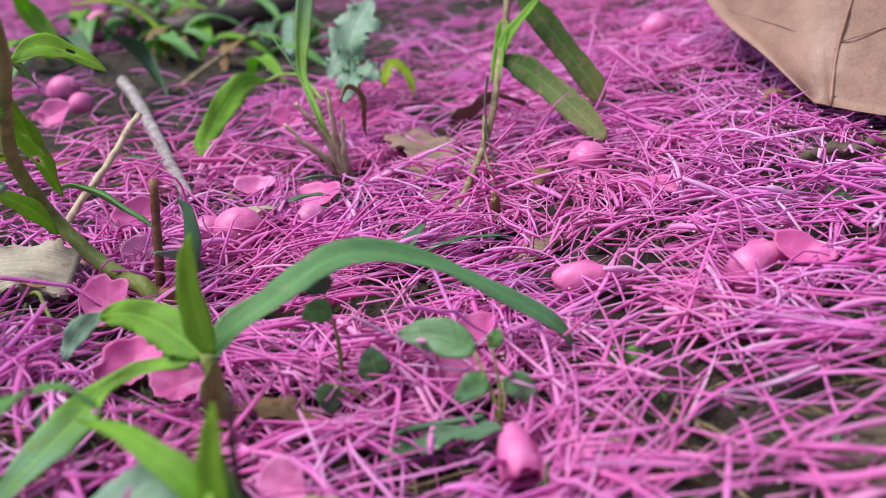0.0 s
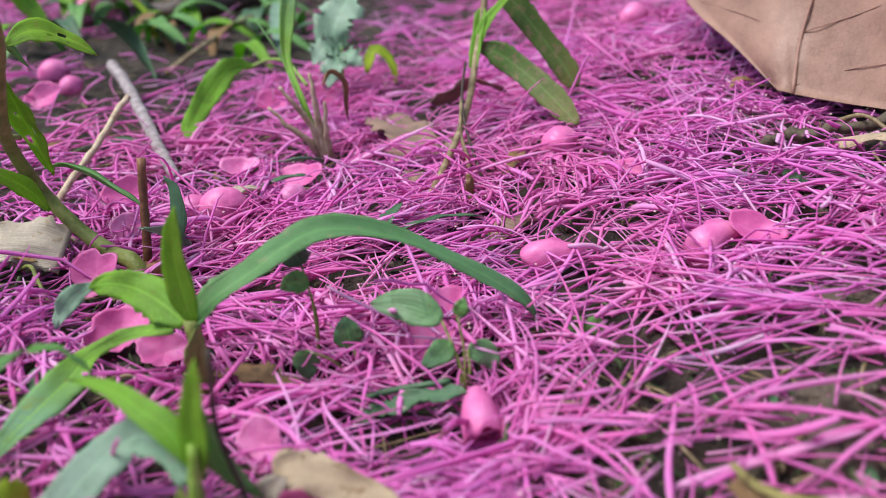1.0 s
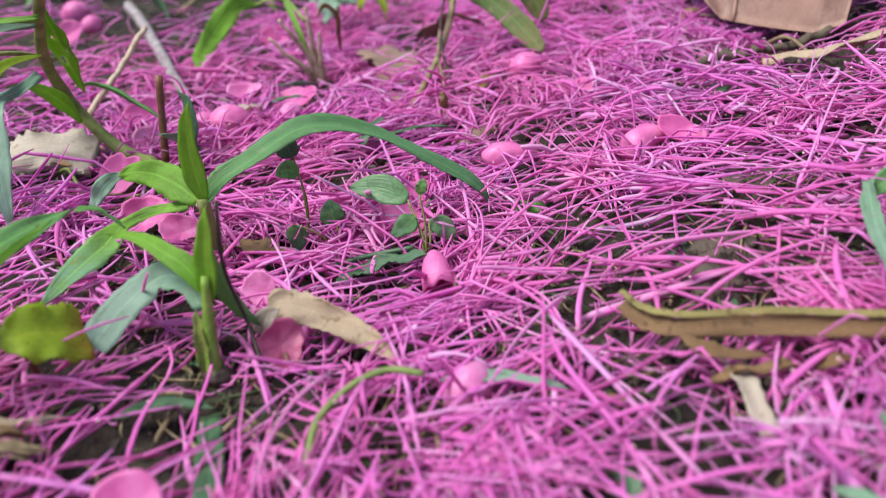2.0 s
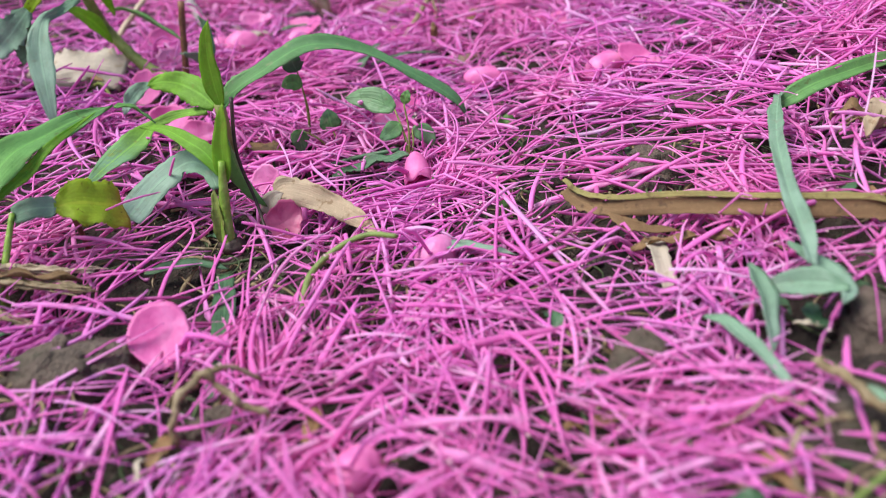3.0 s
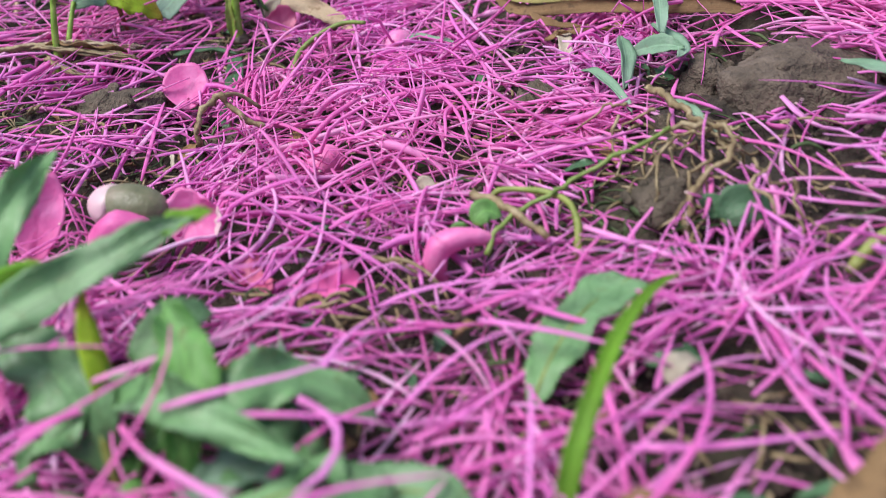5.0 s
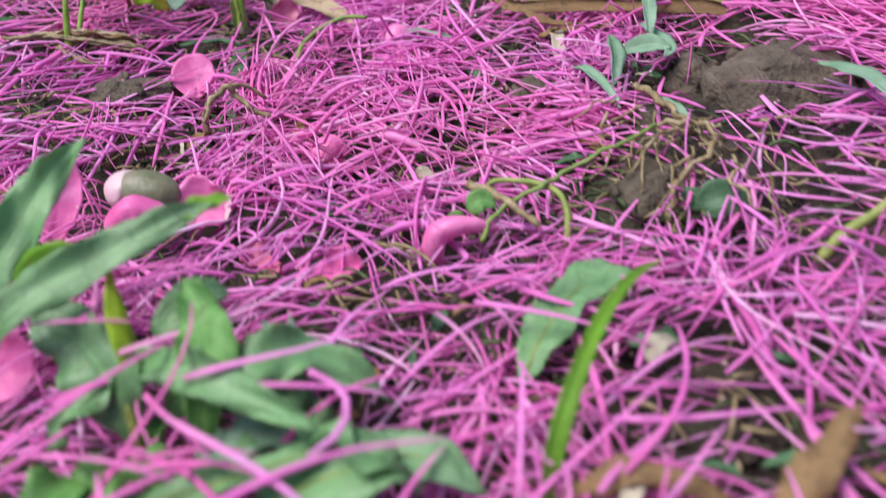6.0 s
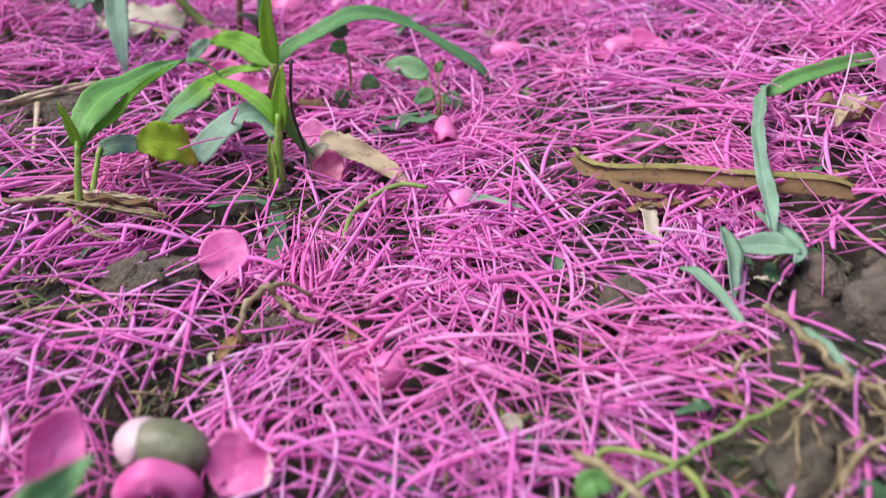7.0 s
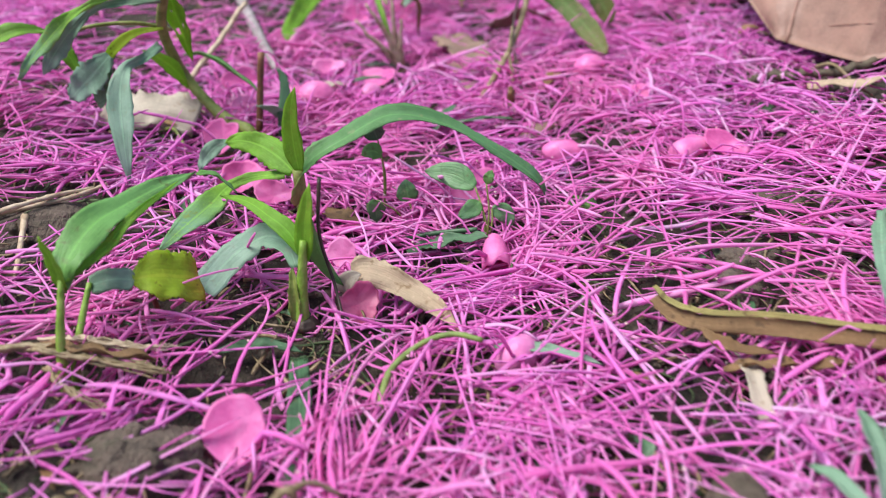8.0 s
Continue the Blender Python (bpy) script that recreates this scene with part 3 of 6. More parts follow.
def fibres():
    """Dead brown and green fibres between the stamens and the soil."""
    rng = np.random.default_rng(21)
    for name, mat, n, label in (("dead_fibres", ROOT, 1500, "fine tan and brown dead fibres on the soil"), ("moss_shreds", MOSS, 1100, "short dark green shreds on the soil")):
        y = -140 + 600 * rng.random(n) ** 1.3
        x = (rng.random(n) * 2 - 1) * (75 + 0.4 * (y + 150)) + 25
        spot = rng.random(n) < 0.45
        which = rng.integers(len(BARE), size=n)
        bare = np.array(BARE)[which]
        x, y = np.where(spot, rng.normal(bare[:, 0], bare[:, 2] * 0.7), x), np.where(spot, rng.normal(bare[:, 1], bare[:, 2] * 0.7), y)
        pitch = rng.normal(0, 0.2, n)
        px, py, pz = stamen_points(rng, x, y, lie(x, y) - 3.0 + 2.5 * rng.random(n), rng.random(n) * 6.28, rng.uniform(3, 15, n), rng.normal(0, 1.4, n), pitch, rng.normal(0.3, 0.8, n))
        me = thread_mesh(name, *threads(px, py, pz, rng.uniform(0.12, 0.42, n)))
        me.materials.append(mat)
        tagged(new(name, me), label, "litter", kind="stuff")


def carpet():
    rng = np.random.default_rng(11)
    xs, ys, hs, ps = [], [], [], []
    # single stamens, strewn: open towards the front, thick at the back
    for n, y0, y1, power in ((15800, -150, 165, 0.85), (20500, 150, 385, 0.9), (9500, 370, 690, 0.9)):
        y = y0 + (y1 - y0) * rng.random(n) ** power
        half = (75 + 0.42 * (y + 150)) * (1 + 0.22 * rng.exponential(1.0, n) * (rng.random(n) < 0.6))
        x = (rng.random(n) * 2 - 1) * half + 25
        flow = np.array([2.6 * noise.noise(Vector((p * 0.02, q * 0.02, 9.0))) + 1.5 * noise.noise(Vector((p * 0.06, q * 0.06, 2.0))) for p, q in zip(x, y)])
        xs.append(x), ys.append(y), hs.append(0.2 + flow + rng.normal(0, 0.5, n) + (rng.random(n) < 0.25) * rng.random(n) * 3.1), ps.append(rng.normal(0, 0.1, n))
    # the same on every side of the way, thinning outwards
    n = 42000
    a, d = rng.random(n) * math.tau, 900 * np.sqrt(rng.random(n))
    x, y = 25 + d * np.cos(a), 160 + d * np.sin(a)
    inside = (np.abs(x - 25) < 75 + 0.42 * (y + 150)) & (y > -150) & (y < 640)
    far = ~inside & (rng.random(n) < 1.2 - (d / 900) ** 3)
    outer = x[far], y[far]
    # sprays that fell together: fans from one foot, and sheaves side by side
    for k in range(900):
        cy = -140 + 640 * rng.random() ** 1.15
        cx = (rng.random() * 2 - 1) * (70 + 0.4 * (cy + 150)) + 25
        a = rng.random() * math.tau
        if k % 2:
            m = int(rng.integers(10, 24))
            head = a + rng.normal(0, 0.32, m)
            reach = rng.uniform(10, 15, m)
            xs.append(cx + reach * np.cos(head) + rng.normal(0, 1.0, m)), ys.append(cy + reach * np.sin(head) + rng.normal(0, 1.0, m))
            hs.append(head), ps.append(rng.normal(0.16, 0.14, m))
        else:
            m = int(rng.integers(6, 16))
            a = a if rng.random() < 0.5 else rng.normal(0.1, 0.4)
            off, along = rng.normal(0, 1.7, m), rng.normal(0, 5.0, m)
            xs.append(cx - off * math.sin(a) + along * math.cos(a)), ys.append(cy + off * math.cos(a) + along * math.sin(a))
            hs.append(a + rng.normal(0, 0.09, m)), ps.append(rng.normal(0.03, 0.06, m))
    x, y, heading, pitch = (np.concatenate(v) for v in (xs, ys, hs, ps))
    ok = rng.random(len(x)) < thinning(x, y)
    for back in (False, True):
        pick = ok & (((y > 165) | (y < -160)) == back)
        lay_stamens(rng, x[pick], y[pick], heading[pick], pitch[pick], 7 if back else 9, 4 if back else 5, 0.36 if back else 0.34)
    x, y = outer
    ok = rng.random(len(x)) < thinning(x, y)
    x, y = x[ok], y[ok]
    lay_stamens(rng, x, y, rng.random(len(x)) * math.tau, rng.normal(0, 0.1, len(x)), 5, 3, 0.6)


def lay_stamens(rng, x, y, heading, pitch, k, sides, thick):
    n = len(x)
    stick = rng.random(n) < np.interp(y, [-100, 40, 120, 200], [0.28, 0.2, 0.16, 0.3])
    pitch = np.where(stick, rng.normal(0, 0.3, n), pitch)
    length = rng.normal(26, 7, n).clip(8, 40) * np.interp(y, [120, 220], [1, 0.85])
    z = lie(x, y) - (4.0 if k > 7 else 4.4) - 2.0 * np.interp(y, [-60, 90], [1, 0]) + 7.0 * rng.random(n) ** 0.6 + np.abs(np.sin(pitch)) * length * 0.33
    hump = rng.normal(0.5, 1.3, n)
    bend = rng.normal(0, 0.32 if k > 7 else 0.5, n) + (rng.random(n) < 0.1) * rng.normal(0, 1.2, n)
    px, py, pz = stamen_points(rng, x, y, z, heading, length, bend, pitch, hump, k)
    keep = pushed_aside(rng, px, py, pz)
    pz = np.maximum(pz, lie(px, py) - 8.0)
    px, py, pz = px[keep], py[keep], pz[keep]
    r = (thick * np.exp(rng.normal(-0.22, 0.40, len(px)))).clip(0.11, 0.64 if k > 5 else 0.9)
    if k > 5:
        r = np.where(rng.random(len(r)) < 0.006, rng.uniform(0.55, 0.75, len(r)), r)
    me = thread_mesh("stamen_mat", *threads(px, py, pz, r, sides))
    me.materials.append(PINK)
    anthers(rng, px, py, pz)
    tagged(new("stamen_mat", me), "dense mat of fallen bright pink thread-like stamens covering the soil", "stamens", kind="stuff")


def loose_stamens():
    """Those that lie uppermost in the middle of the walk, each one by itself."""
    rng = np.random.default_rng(5)
    kinds = []
    one = np.ones(1)
    for k in range(14):
        px, py, pz = stamen_points(rng, 0 * one, 0 * one, 0 * one, 0 * one, one * rng.uniform(22, 38), one * rng.normal(0, 0.6), one * rng.normal(0, 0.05), one * rng.uniform(0.2, 1.8), k=9)
        me = thread_mesh("fallen_stamen", *threads(px, py, pz, one * rng.uniform(0.24, 0.44), sides=6))
        me.materials.append(PINK_ONE)
        kinds.append(me)
    made = 0
    while made < 210:
        y = float(-100 + 260 * rng.random())
        x = float((rng.random() * 2 - 1) * (55 + 0.25 * (y + 100)) + 25)
        if rng.random() > thinning(np.array([x]), np.array([y]))[0] + 0.25:
            continue
        if any((x - cx) ** 2 + (y - cy) ** 2 < (cr + 7) ** 2 for cx, cy, cr, share in CLEAR if share > 0.8):
            continue
        ob = new("fallen_stamen", kinds[int(rng.integers(14))])
        ob.matrix_world = pose(x * MM, y * MM, (float(lie(x, y)) + 0.9 + 1.2 * rng.random()) * MM, rng.normal(0, 9), rng.normal(0, 5), rng.random() * 360)
        tagged(ob, "bright pink thread-like stamen lying on the mat", "stamen", "loose stamens on the mat")
        made += 1



# ---- soil clods and crumbs ----
for at, size, turns, seed in [((100, 22, -1), (13, 10, 7), (0, 8, 20), 1), ((110, 27, -2.5), (18, 14, 8.5), (0, 6, 20), 2), ((-54, 50, -3.0), (13, 8, 6), (0, 4, 15), 3), ((49, 36, -4.5), (8, 6, 5), (0, 0, 40), 4),
                              ((70, 112, -6.5), (11, 8, 6), (0, 0, 10), 5), ((65, 99, -5.6), (9, 6, 6), (0, 0, 70), 6), ((-104, 128, 0), (17, 11, 8), (0, 0, 30), 7), ((89, 140, -5), (9, 6, 5), (0, 0, 0), 8),
                              ((68, -15, -3.4), (8, 6, 5), (0, 0, 50), 9), ((-25, 33, -6), (6, 4, 4), (0, 0, 0), 10), ((88, 36, -4), (9, 6, 6), (0, 0, 80), 11), ((75, 14, -5), (8, 5, 5), (0, 0, 120), 12)]:
    at = low([at])[0]
    t = thing("soil_clod", at, "rounded brown lump of damp soil among pink stamens", "soil clod", "soil clods")
    part("lump", lump(at, *size, turns, 0.14 if size[0] > 11 else 0.34, 5 if size[0] > 11 else 4, seed), CLOD, t)
    rng = random.Random(seed)
    for _ in range(10 if size[0] > 11 else 5):
        a, f = rng.random() * 6.28, rng.uniform(0.3, 1.0)
        c = (at[0] + size[0] * f * math.cos(a), at[1] + size[1] * f * math.sin(a), at[2] + size[2] * math.sqrt(max(0.0, 1.02 - f * f)) * 0.95)
        q = rng.uniform(0.7, 2.2)
        part("crumb", lump(c, q, q * rng.uniform(0.6, 1), q * 0.7, (rng.random() * 360, 0, rng.random() * 360), 0.5, 2, seed * 31 + _), CLOD, t)


def crumbs():
    """Crumbs of soil, bits of straw and pale grit between the stamens."""
    rng = random.Random(8)
    g = 0.85
    corner = [Vector(c).normalized() for c in ((0, 1, g), (0, -1, g), (0, 1, -g), (0, -1, -g), (1, g, 0), (-1, g, 0), (1, -g, 0), (-1, -g, 0), (g, 0, 1), (-g, 0, 1), (g, 0, -1), (-g, 0, -1))]
    tris = ((0, 8, 4), (0, 4, 5), (0, 5, 9), (0, 9, 1), (0, 1, 8), (1, 6, 8), (1, 7, 6), (1, 9, 7), (2, 4, 10), (2, 5, 4), (2, 11, 5), (2, 3, 11), (2, 10, 3), (3, 10, 6), (3, 6, 7), (3, 7, 11), (8, 6, 4), (4, 6, 10), (9, 5, 7), (5, 11, 7))
    verts, faces = [], []
    for _ in range(9000):
        if rng.random() < 0.6:
            bx, by, br, _s = rng.choice(BARE)
            x, y = rng.gauss(bx, br * 0.7), rng.gauss(by, br * 0.7)
        else:
            y = -120 + 400 * rng.random()
            x = (rng.random() * 2 - 1) * (60 + 0.35 * (y + 120)) + 25
        z = float(lie(x, y)) - 4.8 + lumps(x, y) + rng.random() * 1.3
        r = 0.25 + 1.4 * rng.random() ** 4
        m = pose(x, y, z, rng.random() * 360, rng.random() * 360, rng.random() * 360)
        base = len(verts)
        verts += [tuple((m @ (c * r * rng.uniform(0.6, 1.15))) * MM) for c in corner]
        faces += [tuple(base + v for v in t) for t in tris]
    me = bpy.data.meshes.new("soil_crumbs")
    me.from_pydata(verts, [], faces)
    me.materials.append(CLOD)
    tagged(new("soil_crumbs", me), "loose dark crumbs of soil and grit", "soil", kind="stuff")


crumbs()


# ---- buds, hooded petals and single petals of the fallen flowers ----
def bud(at, size, turn, seed, label, mat=None, tip=None, hanging=0, tail=None, sunk=0.0):
    at = (at[0], at[1], float(lie(at[0], at[1])) + 1.2 + 0.35 * size[2] - sunk)
    clear([at, (at[0], at[1] - 0.5 * size[1], 0)], max(size[:2]) * 0.75, 0.85)
    OVER.append((at[0], at[1], at[2] + size[2], size[0]))
    t = thing("flower_bud", at, label, "flower bud", "fallen flower buds")
    rx, ry, rz = size
    x, y, z = at
    part("petal", bowl((x, y, z), rx, ry, rz, 118, (8, -6, turn), 0.03, 0.4, seed), mat or BUD, t)
    part("petal", bowl((x + 0.25 * rx * math.cos(radians(turn)), y + 0.25 * rx * math.sin(radians(turn)), z - 0.2), rx * 0.9, ry * 0.98, rz * 0.97, 96, (-20, 26, turn + 20), 0.06, 0.4, seed + 50), mat or BUD, t)
    part("petal", bowl((x - 0.15 * rx, y - 0.3, z - 0.3), rx * 0.95, ry * 1.0, rz * 0.96, 92, (26, -30, turn - 15), 0.06, 0.4, seed + 90), mat or BUD, t)
    if tip:
        part("calyx", ribbon([at, tuple(0.5 * (a + b) + (1.5 if k == 2 else 0) for k, (a, b) in enumerate(zip(at, tip))), tip], 5.0, "oval", 0.5, thick=0.5), PALE, t, "pale papery calyx lobe")
    if tail:
        part("petal", ribbon([(a, b, float(lie(a, b)) + c) for a, b, c in tail], 6.4, "leaf", -0.5, (20, 0), 18, 8, 0.3), mat or BUD, t, "torn petal trailing from the bud")
    rng = random.Random(seed)
    for k in range(hanging):
        a = -1.75 + 1.3 * (rng.random() - 0.5)
        q = 3.0 + 2 * rng.random()
        part("stamen", tube([(x + q * math.cos(a), y + q * math.sin(a), z - 0.6), (x + (q + 4) * math.cos(a), y + (q + 6) * math.sin(a), z - 2.4 + rng.random()), (x + (q + 6) * math.cos(a), y + (q + 16 + 6 * rng.random()) * math.sin(a), z - 6)], 0.36, 0.26, 9, 5), PINK_ONE, t)
    return t


bud((50, 240, -1), (5.0, 4.7, 5.2), 20, 1, "rounded pink hooded bud with drooping stamens", hanging=18)

def lying_bud(path, radii, seed, label, lip):
    """A bud on its side: a rolled body with one petal lapping over it."""
    t = thing("flower_bud", path[0], label, "flower bud", "fallen flower buds")
    part("petal", pod(path, radii, seed), BUD, t)
    part("petal", ribbon([(x, y, z + f) for (x, y, z), f in zip(path[1:], lip)], 1.5 * max(radii), "leaf", -0.6, (0, 10), 20, 8, 0.3, ripple=0.2, ragged=0.1, facing=(0, -0.6, 0.8)), PETAL, t)
    clear(path, max(radii) * 1.1, 0.75)
    OVER.append((path[2][0], path[2][1], path[2][2] + max(radii), 5.0))


lying_bud([(28.6, 177, -5.4), (30.2, 177, -4.6), (34.6, 177, -4.4), (40, 178, -5.4), (44, 179, -6.8)], [0.3, 2.4, 3.4, 3.4, 3.0, 2.2, 1.0], 2, "egg-shaped pink bud lying on its side", (2.4, 2.9, 2.0, 0.6))
lying_bud([(69.6, 166.6, -8.4), (67.6, 167.6, -6), (67.6, 168.6, -3), (71.6, 170.4, -1.8), (78, 173, -3), (84, 175, -5.6)], [1.6, 3.4, 3.9, 3.3, 2.4, 1.6, 0.7], 3, "bean-shaped pink bud with a curled tail", (0.6, 2.2, 2.4, 1.4, 0.4))
bud((-44, 219, -2), (6.2, 5.4, 5.6), 15, 4, "glossy pink bud with a pale papery calyx", tip=(-34, 227, 2))
bud((-51, 219, -2), (3.9, 3.9, 4.4), 80, 5, "small pink bud beside another bud")
bud((-26, 226, -3), (3.4, 3.2, 3.6), 10, 6, "small mauve-pink bud half buried in stamens", PETAL_PALE)
bud((108, 372, 0), (6.0, 5.4, 6.0), 30, 7, "rounded pink bud far back on the mat")
bud((-127, 362, 10), (5.4, 5.0, 5.6), 30, 8, "rounded pink bud on dark soil")
bud((-116, 345, 8), (4.2, 4.0, 4.4), 60, 9, "small pink bud on dark soil")
bud((-145, 490, 12), (7.5, 6.0, 9.0), 60, 10, "upright pink bud at the back")
bud((15.2, 80.5, -5), (4.7, 4.2, 5.0), 40, 11, "pale pink bud sunk among stamens", PETAL_PALE, sunk=3.0)
bud((-0.4, 17, -5), (4.3, 3.9, 4.6), 40, 12, "mauve-pink bud sunk among stamens", sunk=4.0)
bud((126, 334, 2), (4.5, 4.2, 4.2), 40, 13, "rounded pink bud near a dry leaf")


def petal(at, rx, ry, cup, turns, seed, label, mat=None, ruffle=0.09, notch=0.0):
    far = at[1] > 200
    at = (at[0], at[1], float(lie(at[0], at[1])) + at[2] - (1.2 if far else 0))
    clear([at], 0.6 * min(rx, ry), 0.5 if far else 0.95)
    clear([(at[0], at[1] - 0.5 * ry, 0)], 0.7 * rx, 0.3 if far else 0.6)
    single("fallen_petal", sheet(at, rx, ry, cup, turns, ruffle, 0.18, seed, notch=notch), mat or PETAL, label, "petal", "fallen petals")


petal((-37.6, 53.5, 3.4), 5.6, 6.9, 2.2, (36, 8, 14), 1, "round cupped pink petal lying on the stamens", None, 0.035)
petal((-67.4, 183, 3.0), 5.6, 6.0, 1.6, (50, 4, -15), 2, "two-lobed pink petal leaning on the mat", None, 0.10, 0.3)
petal((-57, 158, 2.4), 6.4, 5.2, 2.6, (40, -12, 20), 3, "broad cupped pink petal under green blades", PETAL, 0.16)
petal((-47, 152, 1.6), 5.6, 4.4, 2.2, (28, 12, -10), 4, "broad pink petal under green blades", PETAL, 0.18)
petal((-25, 119, 2.6), 4.4, 4.8, 1.4, (62, 0, -20), 5, "upright pink petal behind a green stalk", PETAL_PALE)
petal((-18.9, 98.5, 2.6), 4.8, 4.6, 2.0, (60, 10, 20), 6, "reddish pink torn petal at a stalk's foot", PETAL_RED, 0.14)
petal((-43.5, 254, 3.0), 5.6, 5.2, 5.0, (14, 6, 0), 8, "translucent pink petal cup lying open upwards", PETAL_PALE)
petal((-26, 243, 3.0), 8.4, 4.4, 2.0, (34, -14, -12), 9, "elongated pink petal beside green grass")
petal((-40, 329, 3), 7.0, 5.0, 2.4, (36, 0, 30), 10, "pink petal on the mat at the back")
petal((-22, 330, 3), 6.0, 6.0, 2.4, (46, 10, 60), 11, "pink petal behind the green grass")
petal((38, 385, 2), 7.0, 7.0, 2.4, (26, 10, 0), 12, "pale pink petal at the back of the mat", PETAL_PALE)
petal((-122, 330, 3.4), 7.4, 5.0, 2.4, (56, -20, 0), 13, "angular pink petal on dark soil")
petal((-72, 235, 3), 7.0, 5.0, 2.2, (46, 10, 30), 14, "pink petal under a green stem")
petal((-66, 208, 3.4), 4.2, 4.8, 1.8, (50, 14, 20), 15, "upright pink petal beside a brown twig", PETAL_PALE)
petal((5, 148, 1.6), 6.4, 5.8, 2.6, (30, 0, 0), 16, "pale pink petal under small leaflets")
petal((11, 162, 1.2), 6.0, 5.0, 2.4, (30, 10, 40), 17, "pink petal among stamens")
petal((122, 84, 3), 8.0, 6.0, 2.8, (50, -20, 20), 18, "pale pink cupped petal beside a green blade", PETAL_PALE)
petal((131, 108, 3), 7.0, 5.6, 2.6, (46, 20, 10), 19, "pale pink petal near bare soil", PETAL_PALE)
petal((62, 216, 2), 7.0, 3.6, 2.0, (26, 0, -20), 20, "narrow pink petal among stamens")
petal((4, -29, -2.6), 6.0, 4.0, 2.0, (14, 6, 20), 21, "torn reddish petal under stamens", PETAL, 0.3)
petal((-11, -25, -2.4), 4.6, 4.2, 2.0, (14, 6, 80), 22, "torn pink petal under stamens", PETAL_RED, 0.3)
petal((57, -101, 1.0), 6.6, 6.0, 2.4, (46, 10, 0), 23, "round pink petal beside a brown dry leaf")
petal((-52, -12, 4.6), 5.0, 8.6, 2.4, (60, 24, 10), 24, "tall pink petal beside a fallen flower")
petal((-47, -60, 4), 6.0, 6.0, 2.4, (46, -10, 10), 25, "pink petal below green leaves")
petal((79, 168, 2.6), 7.0, 3.6, 2.0, (30, 20, -20), 26, "pink petal beside a bean-shaped bud")


def cone_petal():
    t = thing("cone_petal", (12.5, 118, -4), "pointed pink petal with stamens hanging from it", "petal", "fallen petals")
    part("petal", bowl((12.3, 119, -8.2), 3.6, 3.3, 9.4, 96, (-60, 0, 2), 0.06, 0.3, 4, 12, 24), PETAL, t)
    part("petal", ribbon([(13.4, 126, -5.2), (14.6, 122.6, -6), (16, 118, -7.4), (17, 114, -9)], 2.6, "leaf", -0.5, (0, 0), 16, 6, 0.3, facing=(0.3, -0.5, 0.85)), PETAL, t)


cone_petal()
clear([(12, 112, 0), (12.6, 119, 0)], 4.5)


def fallen_flower():
    t = thing("fallen_flower", (-35, -8, 0), "fallen flower with a green-brown calyx and pink petals", "flower", "fallen flowers")
    part("calyx", bowl((-34.6, -9.6, 2.6), 7.6, 5.0, 4.8, 172, (10, 6, -12), 0.02, 0.5, 3, 14, 26), CALYX, t, "olive-green swollen calyx")
    part("petal", bowl((-38.2, -8.8, 2.8), 4.2, 4.9, 5.2, 88, (-6, -72, -12), 0.08, 0.4, 5), WHITISH, t, "whitish pink petal wrapped round the calyx")
    part("petal", ribbon([(-40.4, -18, -3.4), (-39.8, -18, 1.2), (-37, -17.6, 4.4), (-33.8, -17.4, 4.4), (-31, -17.6, 1.6), (-30.4, -18, -3.0)], 6.0, "strap", -0.55, (0, 0), 22, 8, 0.4, ripple=0.2, facing=(0, -0.55, 0.8)), PETAL, t, "arched pink petal open below")
    part("petal", sheet((-23.2, -11.4, 0.2), 5.4, 5.6, 2.8, (50, 24, -12), 0.12, 0.25, 7), PETAL, t)
    part("petal_edge", ribbon([(-18.6, -14.6, -2.6), (-17.4, -13.4, 0.2), (-17.4, -12, 2.8)], 2.6, "leaf", 0.2, (0, 0), 12, 6, 0.2, ragged=0.5), WHITISH, t, "torn whitish petal edge")


fallen_flower()
clear([(-41, -7, 0), (-34, -7, 0), (-34.5, -17, 0), (-25, -10, 0)], 5.5)


def ring_petal():
    t = thing("curled_petal", (24, -26, -8), "curled pink petal arched over the stamens", "petal", "fallen petals")
    path = [(24.6, -27.4, -8.6), (23.4, -27, -5.4), (24.2, -26.6, -1.8), (27.4, -26.2, -0.2), (31.6, -25.6, -0.6), (36, -25, -2.4)]
    part("rolled_petal", pod(path, [1.2, 2.3, 2.5, 2.3, 1.7, 0.6], 5), BUD, t)


ring_petal()
clear([(24, -31, 0), (29, -28, 0)], 5)


